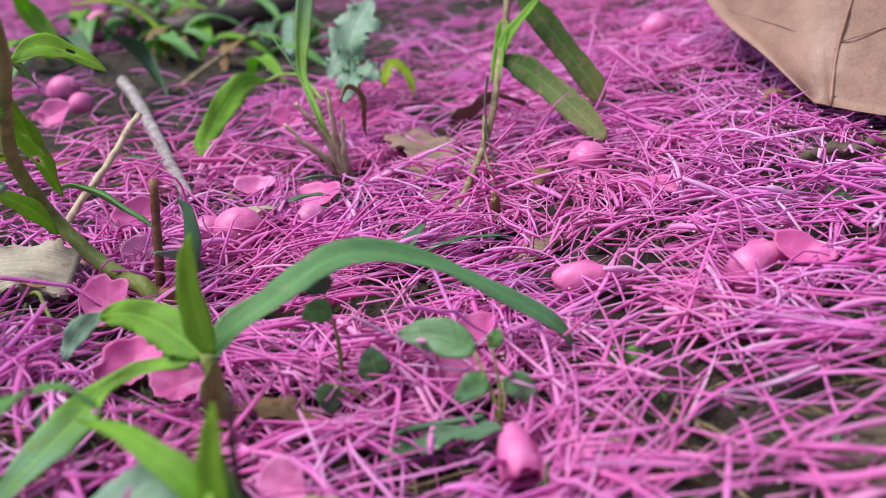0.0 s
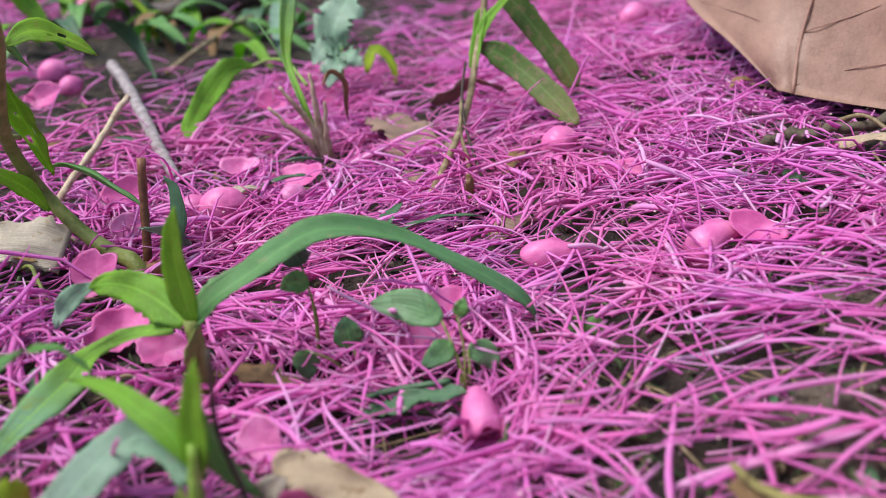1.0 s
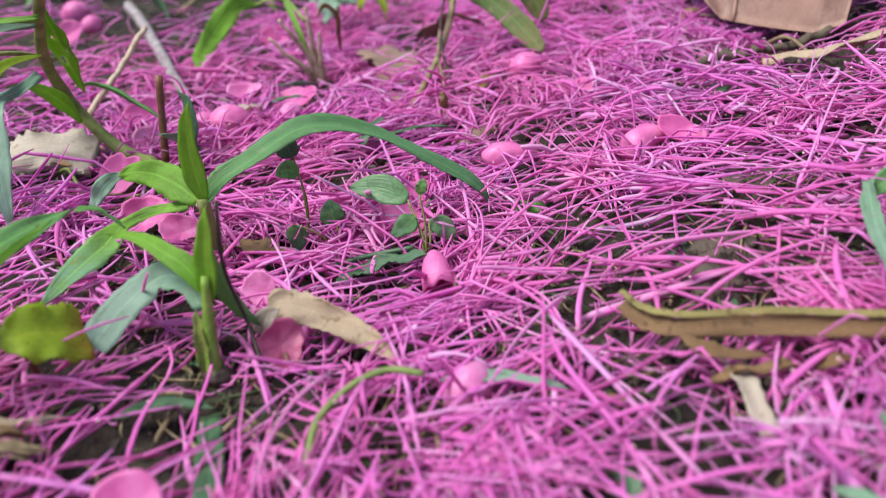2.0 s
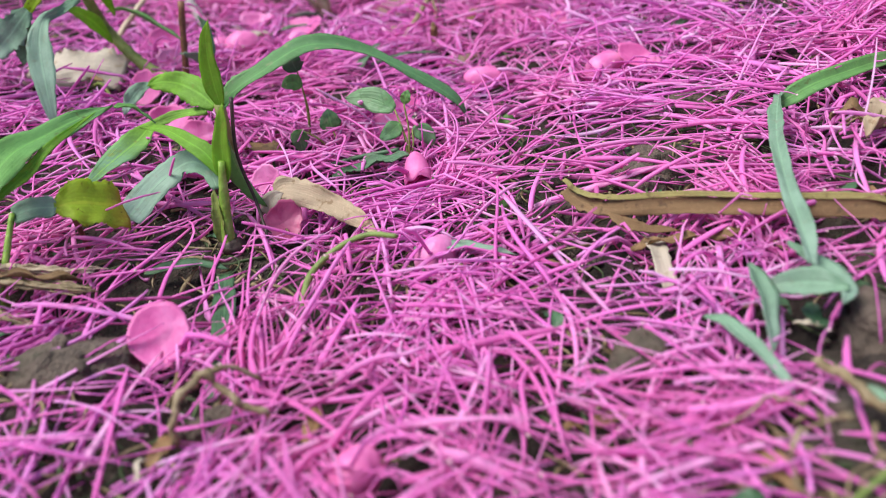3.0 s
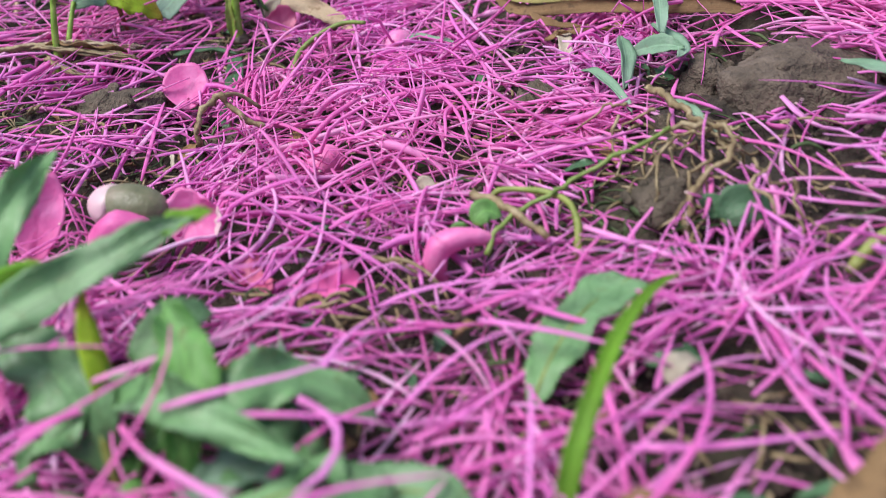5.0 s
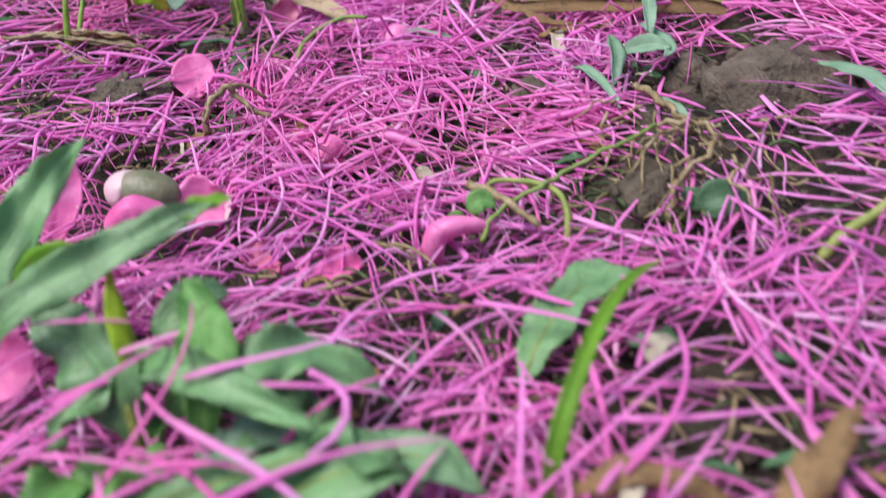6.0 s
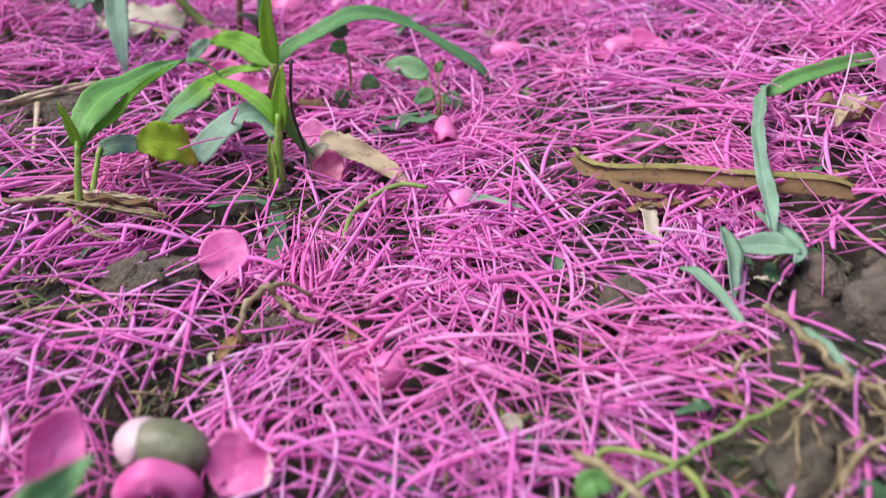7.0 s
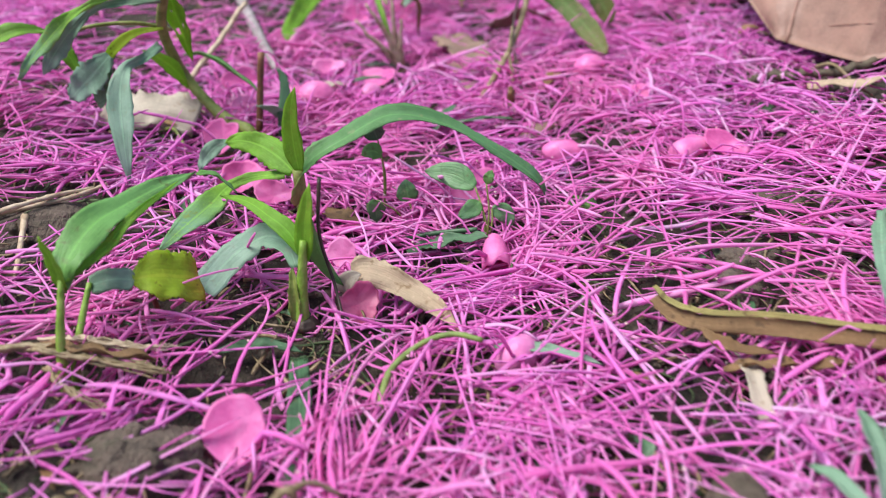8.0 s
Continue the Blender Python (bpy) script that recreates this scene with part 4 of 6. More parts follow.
# ---- green plants ----
def shoot_with_arching_blade():
    t = thing("grass_shoot", (-37, 140, -6), "young grass shoot with one long arching blade", "grass", "grass shoots")
    part("stem", tube([(-37.5, 141, -7), (-37, 139.5, 0), (-36.6, 138, 11.5)], 1.7, 1.5, 10), OLIVE, t)
    part("blade", ribbon([(-36.4, 138, 10.4), (-33, 139.5, 13.6), (-26, 142, 16.8), (-13, 149, 20.6), (1.3, 151, 16.4), (14.3, 150, 8.8), (24.5, 148, 0.4), (27.8, 147, -7.4)], 6.6, "blade", 0.30, (-12, -30), 56, 10, ripple=0.5, ragged=0.13), ARCHED, t, "long arching green blade")
    part("blade", ribbon([(-36.3, 138, 11), (-36.7, 138.2, 19), (-36.2, 137.8, 27), (-34.2, 137, 33.8)], 5.4, "blade", 0.3, (0, 0), 20, facing=(-0.2, -1, 0.3)), BACKLIT, t, "upright light green blade")
    part("blade", ribbon([(-37.7, 138.0, 11.0), (-42.0, 142.0, 13.7), (-47.1, 146.0, 15.4), (-53.1, 150.0, 15.3), (-58.2, 152.0, 13.7)], 7.8, "blade", 0.12, (0, 0), 28, 8, ripple=0.5, ragged=0.14, facing=(0.1, -0.9, 0.5)), FRESH, t, "light green blade with a jagged edge")
    part("blade_tip", ribbon([(-56.2, 152.0, 14.6), (-60.2, 151.5, 13.4), (-63.6, 151.0, 10.3), (-65.4, 150.0, 7.3)], 5.4, "leaf", 0.2, (0, 0), 18, 8, ripple=0.4, facing=(-0.1, -0.95, 0.4)), BLUE, t, "bluish drooping tip")
    part("blade", ribbon([(-40.0, 138.5, 10.4), (-48.5, 140.0, 9.2), (-54.5, 137.0, 8.4), (-57.5, 130.0, 7.3), (-61.6, 120.0, 6.5), (-65.9, 110.0, 5.4)], 7.0, "late", 0.2, (0, 0), 32, 8, ripple=0.35, ragged=0.12, facing=(0.1, -0.65, 0.75)), TIPPED, t, "drooping green blade with a bluish end")
    part("bud_sheath", ribbon([(-38, 137, 2), (-36.6, 136.5, 6), (-35.6, 137, 10.5)], 4.6, "oval", 0.5), OLIVE, t)
    return t


shoot_with_arching_blade()


def stalk_in_front():
    t = thing("grass_shoot", (-31.6, 95, -4), "grass shoot with a thick pale stalk and spreading blades", "grass", "grass shoots")
    part("stem", tube([(-32, 94.6, -9), (-31.6, 95, -5), (-30.6, 96, 4), (-29.2, 97, 13.5)], 2.0, 0.8, 14, 8, 0.08), STALK, t)
    part("sheath", ribbon([(-32.6, 94.4, -6), (-32.4, 95.6, 2), (-32.6, 98, 7)], 2.8, "blade", 0.8, ragged=0.2), OLIVE, t, "pale dry leaf sheath")
    part("blade", ribbon([(-29.4, 97, 8.5), (-28.4, 98, 17.5), (-26.6, 99, 26)], 4.4, "blade", 0.4, (0, 0), 18, facing=(-0.2, -1, 0.3)), BACKLIT, t, "narrow upright blade")
    part("blade", ribbon([(-29.8, 97, 10), (-33, 100, 14.4), (-37, 103, 16.4), (-42.5, 108, 17.8), (-50, 113, 17.4)], 4.4, "blade", 0.3, (0, 0), 22, facing=(0.2, -0.6, 0.8)), FRESH, t)
    part("blade", ribbon([(-31.4, 96, 7.6), (-33.2, 100, 10.4), (-36.5, 104, 10.8), (-41, 106, 9.6), (-47.3, 104, 6.2), (-52.6, 96, 2.8)], 7.6, "cut", 0.12, (0, 0), 28, 8, ragged=0.12, ripple=0.2, facing=(0.15, -0.55, 0.85)), BLUE, t, "bluish blade with a chewed tip")
    part("blade", ribbon([(-27.4, 98, 19), (-26.9, 99, 12), (-25.6, 101, 5), (-22.8, 103, -2)], 5.2, "leaf", 0.9, (40, 60), 20, up=(0, 1, 0)), GREEN, t, "folded blade hanging down")
    part("stem", tube([(-24.4, 99, 27), (-26.0, 99, 14), (-24, 98, 2), (-22, 92, -4)], 0.45, 0.35, 14), BLACK, t, "thin dark withered stem")
    part("collar", lump((-31, 94.6, -6.4), 3.2, 2.4, 1.8, (0, 0, 5), 0.2, 3, 4), BLACK, t, "dark lump at the stalk's foot")


stalk_in_front()


def broad_shoot():
    t = thing("grass_shoot", (-74, 69, 2), "pale green shoot with a broad curved blade", "grass", "grass shoots")
    part("stem", tube([(-74.6, 69, -7), (-74.2, 69.5, 1), (-73.4, 71, 9), (-72, 75, 19.4)], 1.45, 0.7, 14, 8, 0.08), STALK, t)
    part("blade", ribbon([(-72, 75, 17), (-71.4, 78, 21.6), (-68.4, 88, 24.6), (-62.6, 101, 24), (-54.4, 113, 23.6)], 10.0, "leaf", 0.16, (0, 0), 32, 10, ripple=0.4, ragged=0.05, facing=(0.15, -0.65, 0.75)), GREEN, t, "broad curved green blade")
    part("blade", ribbon([(-71.4, 75.6, 18.6), (-67.8, 80, 20.6), (-65.4, 86, 21.4), (-62.4, 92, 23.6), (-56, 106, 25)], 3.4, "leaf", 0.3, (0, 0), 20, facing=(0.3, -0.8, 0.5)), FRESH, t, "light green blade along the broad one")
    part("blade", ribbon([(-72, 75, 17), (-72.2, 74.4, 23.6), (-73.4, 74, 29.6)], 3.2, "blade", 0.3, (0, 0), 14, facing=(-0.3, -1, 0.4)), BACKLIT, t)
    part("blade", ribbon([(-54, 112, 23.4), (-50.5, 114, 22), (-46, 113, 18)], 3.0, "blade", 0.3, n=12), GREEN, t)


broad_shoot()


def spotted_shoot():
    t = thing("grass_shoot", (-73, 75, 2), "short shoot with a yellowing spotted blade", "grass", "grass shoots")
    part("stem", tube([(-74, 72, -7), (-73.6, 74, 1), (-72.6, 79, 7), (-71.1, 84, 13.2)], 1.1, 0.6, 14, 8, 0.1), STALK, t)
    part("blade", ribbon([(-71, 84, 12.6), (-66.5, 84.6, 13.4), (-62.3, 85, 12.8)], 4.6, "strap", 0.3, (0, 0), 12, facing=(0.1, -0.8, 0.6)), BLUE, t, "bluish foot of the blade")
    part("blade", ribbon([(-62.6, 85, 13), (-59, 87, 12.4), (-55.4, 91, 9.6), (-52.8, 96, 5.6)], 12.0, "cut", 0.1, (0, 0), 34, 10, ragged=0.1, ripple=0.5, facing=(0.0, -0.7, 0.7)), YELLOW, t, "yellow-green blade with brown spots and a torn end")
    part("stem", tube([(-61, 88, 11), (-61.6, 91, 3), (-62, 93, -3)], 0.7, 0.6, 8), WOOD, t, "thin dry stalk")


spotted_shoot()


def dry_stems():
    frayed([(-92, 72, 6), (-79.6, 71.6, 6.4), (-66.8, 69, 4.8), (-54, 67.5, 2.4)], 1.1, 0.62, 11, 3, ROOT, "frayed fibrous brown dead grass stem lying flat")
    frayed([(-80, 76, 5), (-72, 76, 5), (-62, 74.5, 4), (-55, 77, 2)], 0.9, 0.5, 8, 4, STRAW, "frayed pale dead grass stem")
    single("dry_stalk", ribbon([(-79, 73, 6), (-72, 71, 6.2), (-64, 70, 5), (-56, 71, 2.6)], 3.4, "strap", 0.5, (10, 30), 20, ragged=0.5, ripple=0.5), BROWN, "flat brown withered grass sheath", "dead stem", "dead stems")
    frayed([(-76, 68, 4), (-69, 61, 3.6), (-62, 57.5, 1.6)], 0.8, 0.4, 6, 5, ROOT, "thin frayed brown dead grass stem")
    for k, path in enumerate([[(-122, 116, 9), (-107, 125, 10.5), (-98, 134, 9.6), (-92, 143, 7)], [(-120, 124, 8), (-105, 130, 8.4), (-95, 136, 8), (-90, 147, 6)], [(-103, 126, 8), (-100, 112, 4), (-98, 104, 3)]]):
        single("dry_straw", tube(path, 0.9, 0.45, 18, 6, 0.4, k), STRAW, "tan dry straw lying on bare soil", "straw", "dry straws")


dry_stems()


def herb_with_pierced_leaves():
    t = thing("leafy_herb", (-59, 189, -3), "leaning herb with a thick stem and pierced leaves", "herb")
    part("stem", tube([(-55.5, 184, -13), (-57, 186, -5), (-59.9, 188, 2.4), (-65, 193, 3), (-73, 200, 6), (-82, 205, 16.5), (-83, 197, 32.5), (-77, 187, 46), (-71, 179, 57), (-68, 172, 68)], 2.2, 1.2, 40, 10, 0.12), OLIVE, t, "thick olive-green stem")
    part("leaf", ribbon([(-76.6, 189, 47.4), (-77.4, 194, 41), (-78.2, 200, 31.8), (-78.6, 206, 20)], 9.4, "leaf", 0.15, (0, 0), 26, 10, facing=(-0.2, -1, 0.35), holes=((0.45, 0.3, 0.03), (0.62, -0.3, 0.025), (0.7, 0.45, 0.03)), ripple=0.25), BACKLIT, t, "light green leaf with small holes")
    part("leaf", ribbon([(-80.2, 201, 13), (-81.6, 197, 20), (-84, 193, 25), (-88, 190, 29)], 5.8, "leaf", 0.2, (0, 0), 20, 8, facing=(0.2, -1, 0.5)), BACKLIT, t)
    part("leaf", ribbon([(-82.4, 211, 20.4), (-77, 210, 20.6), (-71.3, 208, 18.2), (-63.3, 203, 14.3), (-57.6, 200, 10.6)], 4.6, "leaf", 0.6, (20, 20), 24), GREEN, t, "narrow folded leaf")
    part("leaf", ribbon([(-80.0, 205, 52), (-75.7, 210, 53.4), (-70.4, 214, 50.6), (-64, 216, 45)], 9.0, "leaf", 0.15, (-45, -45), 24, 10, holes=((0.55, 0.3, 0.03), (0.66, -0.2, 0.03), (0.72, 0.5, 0.025))), BACKLIT, t, "light green leaf with small holes")
    part("leaf", ribbon([(-72, 181, 56), (-80, 188, 54), (-89.4, 226, 50), (-88, 236, 40)], 4.6, "leaf", 0.25, (0, 30), 22, ragged=0.12), GREEN, t)
    part("leaf", ribbon([(-76, 184, 46), (-90.9, 178, 47.4), (-101.2, 176, 43), (-110.6, 175, 35.4), (-119.2, 174, 27)], 4.8, "late", 0.3, (0, 0), 32, 8, ragged=0.2, ripple=0.7, facing=(-0.2, -0.85, 0.4)), TIPPED, t, "drooping green leaf")
    part("leaf", ribbon([(-78, 188, 44), (-92.8, 180, 45), (-102.1, 179, 39.4), (-108.8, 178, 32.6), (-113, 177, 27)], 5.6, "late", 0.25, (0, 0), 28, 8, ragged=0.25, ripple=0.8, facing=(0.4, -0.9, 0.2)), BLUE, t, "dark drooping leaf")
    part("leaf", ribbon([(-77.7, 182, 37.3), (-85.3, 179, 37.1), (-91.9, 178, 32.9), (-96, 178, 27), (-98.6, 178, 23.6)], 3.8, "leaf", 0.35, (0, 0), 22, 8, facing=(0.3, -0.8, 0.4)), YELLOW, t, "narrow yellowish leaf")
    part("leaf", ribbon([(-79, 180, 33), (-81.9, 172, 31.9), (-85, 166, 31.3), (-85.9, 160, 25.8), (-85.1, 154, 17), (-84.6, 149, 4.9)], 7.0, "late", 0.22, (0, 0), 30, 8, ragged=0.12, ripple=0.5, facing=(0.15, -1, 0.25)), BLUE, t, "long hanging bluish leaf")
    part("leaf", ribbon([(-92, 175, 32.4), (-97.6, 174, 27.4), (-102, 173.6, 23.8), (-105.6, 173.4, 20.6)], 9.4, "oval", 0.2, (0, 0), 24, 8, ragged=0.3, ripple=0.6, facing=(0.1, -1, 0.35)), BLUE, t, "dull bluish lobed leaf")
    part("leaf", ribbon([(-94, 176, 31), (-96.2, 174.6, 24), (-97.6, 173.6, 17.4)], 6.4, "oval", 0.2, (0, 0), 20, 8, ragged=0.3, facing=(0.1, -1, 0.35), seed=4), MOTTLED, t)
    part("leaf", ribbon([(-104, 184, 37), (-107, 182.6, 33), (-105.8, 182, 29), (-104.8, 182, 25)], 5.6, "leaf", 0.2, (0, 0), 18, facing=(0.1, -1, 0.35)), FRESH, t)
    part("leaf", ribbon([(-114, 190, 36), (-122, 186, 38), (-130, 182, 34), (-134, 180, 24)], 6.0, "leaf", 0.3, (0, 0), 20, 8, ragged=0.2, facing=(0.1, -0.8, 0.5)), TIPPED, t)
    part("side_stem", tube([(-82.4, 203, 31), (-88, 190, 37), (-98, 182, 39), (-108, 178, 37)], 0.7, 0.45, 14), OLIVE, t)
    part("cut_stub", tube([(-59, 191, -10), (-58.4, 191.5, -3), (-57, 192.4, 6), (-55.8, 193.2, 14), (-54.2, 195, 24.8)], 1.15, 1.0, 16, 8, 0.22, 2), WOOD, t, "broken reddish-brown stub")
    part("husk", lump((-57, 189, -1), 4.4, 3.0, 2.8, (0, 0, 20), 0.35, 3, 3), WOOD, t, "brown scaly foot")


herb_with_pierced_leaves()

single("folded_grass_leaf", ribbon([(-51.6, 189, -3), (-50.8, 190, 7), (-49.6, 194, 14.4), (-50.6, 196.5, 19.4)], 5.6, "leaf", 1.2, (30, 60), 18, up=(0, 1, 0)), DARK, "folded dark green leaf standing beside a broken stub", "leaf")
single("green_leaf", ribbon([(-55, 184, 12), (-52.6, 188, 9), (-50.5, 194, 4), (-49, 199, -1)], 6.2, "oval", 0.3, (10, 20), 16), BLUE, "bluish green leaf behind a grass blade", "leaf")

single("dry_straw", tube([(-70.4, 255, 25.2), (-78, 241, 16.4), (-87, 228, 7), (-90, 222, 1)], 0.9, 1.1, 24, 8, 0.12, 7, None, 0.6), STRAW, "pale straw stalk leaning on the herb's stem", "straw", "dry straws")
single("dry_straw", tube([(-88, 214, 6), (-76, 203, 3), (-62, 196, 1)], 0.7, 0.6, 16, 6, 0.2, 8), STRAW, "pale straw lying on the soil", "straw", "dry straws")
single("bark_stick", tube([(-104, 362, 12), (-95, 341, 10), (-80, 300, 6), (-68, 266, 3.4), (-61, 248, 1.5)], 2.4, 1.7, 40, 12, 0.025, 9, None, 0.5), BARK, "whitish weathered stick lying on the ground", "stick")


def yellow_leaf_on_stem():
    t = thing("herb_seedling", (-52, 318, -4), "seedling with a yellowish patchy leaf bent down", "herb", "seedlings")
    part("leaf", ribbon([(-45, 334, 11), (-52, 326, 13.6), (-59, 316, 8.6), (-63.4, 292, 3.4), (-63, 282, 1.4)], 11.5, "leaf", 0.15, (0, 0), 26, 10, ripple=0.6, ragged=0.12, facing=(0.3, -0.9, 0.4)), FRESH, t)
    part("stem", tube([(-24, 300, 10), (-32, 325, 13), (-40, 334, 12.5), (-46, 333, 11)], 0.6, 0.5, 14), STALK, t)


yellow_leaf_on_stem()


def grass_clump():
    t = thing("grass_clump", (-20, 268, -6), "clump of green grass with tan dry sheaths", "grass")
    for k, path in enumerate([[(-19, 268, -6), (-21.4, 265, 6), (-25, 262.5, 14), (-28.4, 262, 20)], [(-18.5, 267, -6), (-19, 264, 8), (-18.9, 262, 16), (-18.9, 262, 23)], [(-17.6, 267, -6), (-17, 263, 6), (-16, 262, 14)], [(-20, 269, -6), (-24, 266, 2), (-29, 264, 8), (-33, 264, 14)]]):
        part("sheath", tube(path, 1.25, 0.5, 18, 8, 0.3, k, None, 0.5), STRAW, t, "dry tan sheath")
    part("blade", ribbon([(-19.5, 268, -4), (-23, 270, 11), (-27.2, 283, 23), (-26, 292, 34), (-22.5, 300, 48), (-20, 304, 60)], 5.6, "late", 0.35, (0, 0), 26, facing=(0.3, -1, 0.1)), TIPPED, t, "upright green blade")
    part("blade", ribbon([(-20, 268, -2), (-23.6, 270, 11), (-28.5, 284, 22), (-36.2, 300, 32.5)], 2.6, "blade", 0.5, (0, 0), 20), GREEN, t, "thin side blade")
    part("withered_blade", ribbon([(-16, 266, 18), (-13, 267, 21), (-9.6, 268, 16.5), (-10.4, 276, 8), (-11.2, 287, -2)], 2.2, "blade", 0.8, (0, 120), 20), BROWN, t, "curled withered blade")
    part("blade", ribbon([(-19, 262, -5), (-22, 252, 0), (-29, 250, 1), (-35, 256, -1)], 5.0, "leaf", 0.3), BLUE, t)


grass_clump()


def lobed_herb():
    t = thing("herb_seedling", (-14, 331, -6), "small herb with pale lobed leaves", "herb", "seedlings")
    part("stem", tube([(-14, 332, -7), (-13, 331, 4), (-12, 333, 14)], 0.7, 0.5, 10), STALK, t)
    for k, (path, w) in enumerate([([(-12, 333, 13), (-14, 335, 20), (-8, 343, 28), (-4, 348, 33)], 13), ([(-12, 332, 12), (-18, 330, 15), (-23, 326, 10)], 9), ([(-12, 331, 12), (-15, 324, 10), (-18, 318, 3)], 8), ([(-12, 332, 12), (-9, 326, 12), (-5, 323, 8)], 7)]):
        part("leaf", ribbon(path, w * 1.15, "oval", 0.2, (0, 0), 26, 8, ragged=0.75, ripple=0.8, seed=k + 3, facing=(0.1, -0.7, 0.8)), BLUE, t)
    part("leaf", ribbon([(-4, 330, 4), (0, 333, 11), (5, 330, 6), (6, 324, 0)], 7, "oval", 0.3, n=16, ragged=0.4), YELLOW, t, "yellow-brown curled leaf")


lobed_herb()


def slender_herb():
    t = thing("slender_herb", (8, 212, -6), "slender pale stem with long speckled leaves", "herb")
    part("stem", tube([(7.4, 210, -8), (8.5, 213, -4.4), (17.9, 235, 1.4), (26.3, 258, 8), (32.8, 280, 19.7), (37.6, 290, 32.6), (41, 296, 46)], 0.85, 1.2, 32, 8, 0.1), ROOT, t, "thin tan stem, green towards the top")
    part("leaf", ribbon([(33.4, 281, 20.2), (38.4, 279, 18), (44.9, 275, 13), (52.5, 264, 6), (57.4, 250, 0.6)], 8.4, "blunt", 0.12, (0, 0), 30, 8, ragged=0.08, facing=(-0.3, -0.8, 0.45)), SPECKLED, t, "dark green speckled leaf reaching to the ground")
    part("leaf", ribbon([(42, 292, 36), (46.3, 290, 31.5), (54.4, 286, 19.4), (60.7, 281, 9.4), (63, 278, 3.5)], 8.0, "blunt", 0.12, (0, 0), 30, 8, ragged=0.08, facing=(-0.3, -0.8, 0.45)), SPECKLED, t, "green speckled leaf reaching to the ground")
    part("blade", ribbon([(33, 280, 19), (36, 283, 25), (42, 285, 31), (50, 287, 38)], 4.4, "blade", 0.5, (0, 0), 16), FRESH, t)
    part("node", ribbon([(30.5, 273, 15), (33, 281, 21), (36.5, 288, 30)], 3.6, "strap", 0.8), FRESH, t, "green sheath round the stem")
    part("dry_tip", tube([(28, 271, 18), (25, 258, 12.5), (24.2, 247, 5), (25.7, 226, -3.6)], 0.4, 0.4, 20, 6, 0.2), BLACK, t, "thin black withered tendril")
    part("dry_tip", tube([(24.4, 256, 11), (22.4, 245, 4), (23, 235, -1), (21, 215, -4)], 0.5, 0.7, 20, 6, 0.3), ROOT, t, "thin brown withered tendril")
    part("seed_head", lump((21.4, 218, -2), 1.3, 1.3, 3.4, (20, 0, 0), 0.5, 3, 6), BROWN, t)


slender_herb()


def leaflet_seedling(at, arms, label):
    """A seedling: arms are a leaflet's middle line, width and material."""
    t = thing("clover_seedling", at, label, "seedling", "small seedlings")
    for path, w, mat in arms:
        part("stem", tube([at, ((at[0] + path[0][0]) / 2 + 0.8, (at[1] + path[0][1]) / 2, (at[2] + path[0][2]) / 2 + 1), path[0]], 0.3, 0.22, 8, 6), OLIVE, t)
        part("leaflet", ribbon(path, w, "oval", 0.12, (0, 10), 16, 8, 0.22, facing=(0.05, -0.8, 0.55)), mat, t)


leaflet_seedling((-10, 142, -9), [([(-9.6, 144.4, -2.4), (-10, 145, 0.6), (-10.2, 145.8, 3.8)], 6.0, ARCHED), ([(-17.4, 139, 1.4), (-18, 139.4, -1.2), (-18.2, 139.6, -5.4)], 5.2, ARCHED)], "tiny seedling with round green leaflets")
leaflet_seedling((-17, 150, -7), [([(-17, 150.5, 13.5), (-17.6, 150, 16.6), (-16.6, 150.5, 19.4)], 6.0, DARK), ([(-16, 147, 10.6), (-18.4, 146.6, 12), (-21.2, 146, 11.2)], 4.6, GREEN)], "tiny seedling hanging under an arching blade")
leaflet_seedling((10, 130, -9), [([(8, 138, 4.4), (2.4, 141, 6.8), (-5, 144, 6.8)], 6.8, MOTTLED), ([(9, 134, 2), (6.8, 133, 0.6), (3.2, 132.6, -1.4)], 4.8, ARCHED), ([(12, 135, -0.6), (15.4, 135.6, -2.6), (17, 135, -6)], 5.0, MOTTLED), ([(10.8, 133, 7.6), (11.6, 133, 9.4), (12.4, 133.4, 11)], 2.8, GREEN)], "seedling with oval green leaflets on a thin stem")
leaflet_seedling((36, 147, -10), [([(36, 147.4, -7.6), (34.4, 148, -6.4), (32.6, 148.4, -6.8)], 4.0, GREEN), ([(36.6, 147, -7.6), (38.6, 147, -6.6), (40, 146.6, -8)], 3.8, GREEN)], "tiny seedling with two green leaflets")
leaflet_seedling((31.6, 99, -10), [([(31.4, 99.2, -8), (31.7, 99.6, -6), (32, 100, -3.6)], 2.6, GREEN)], "single tiny pale green leaflet")
leaflet_seedling((77, -30, -4), [([(74, -29.5, 1), (78, -28.6, 3), (83, -29.6, 1.4)], 8.0, DARK), ([(75, -27, 0), (73, -25.4, 1.6), (72, -24, 0.4)], 4.6, DARK)], "dark green round leaflet near a root")
leaflet_seedling((33, -22, -4), [([(31, -22, 0), (33.4, -20.6, 1.6), (36.4, -21, 0.2)], 4.8, GREEN), ([(30, -24, -1), (28, -25, 0), (26.4, -27, -1)], 4.4, GREEN)], "small bright green leaflets beside a vine")
leaflet_seedling((19.6, 14, -10), [([(17, 15, -8), (19.6, 15.8, -7.2), (22.6, 15, -8)], 4.4, GREEN), ([(20.4, -2, -3.6), (22.3, -2.4, -2.4), (24, -3.6, -3.4)], 3.4, PALE)], "tiny green and whitish leaflets on the soil")

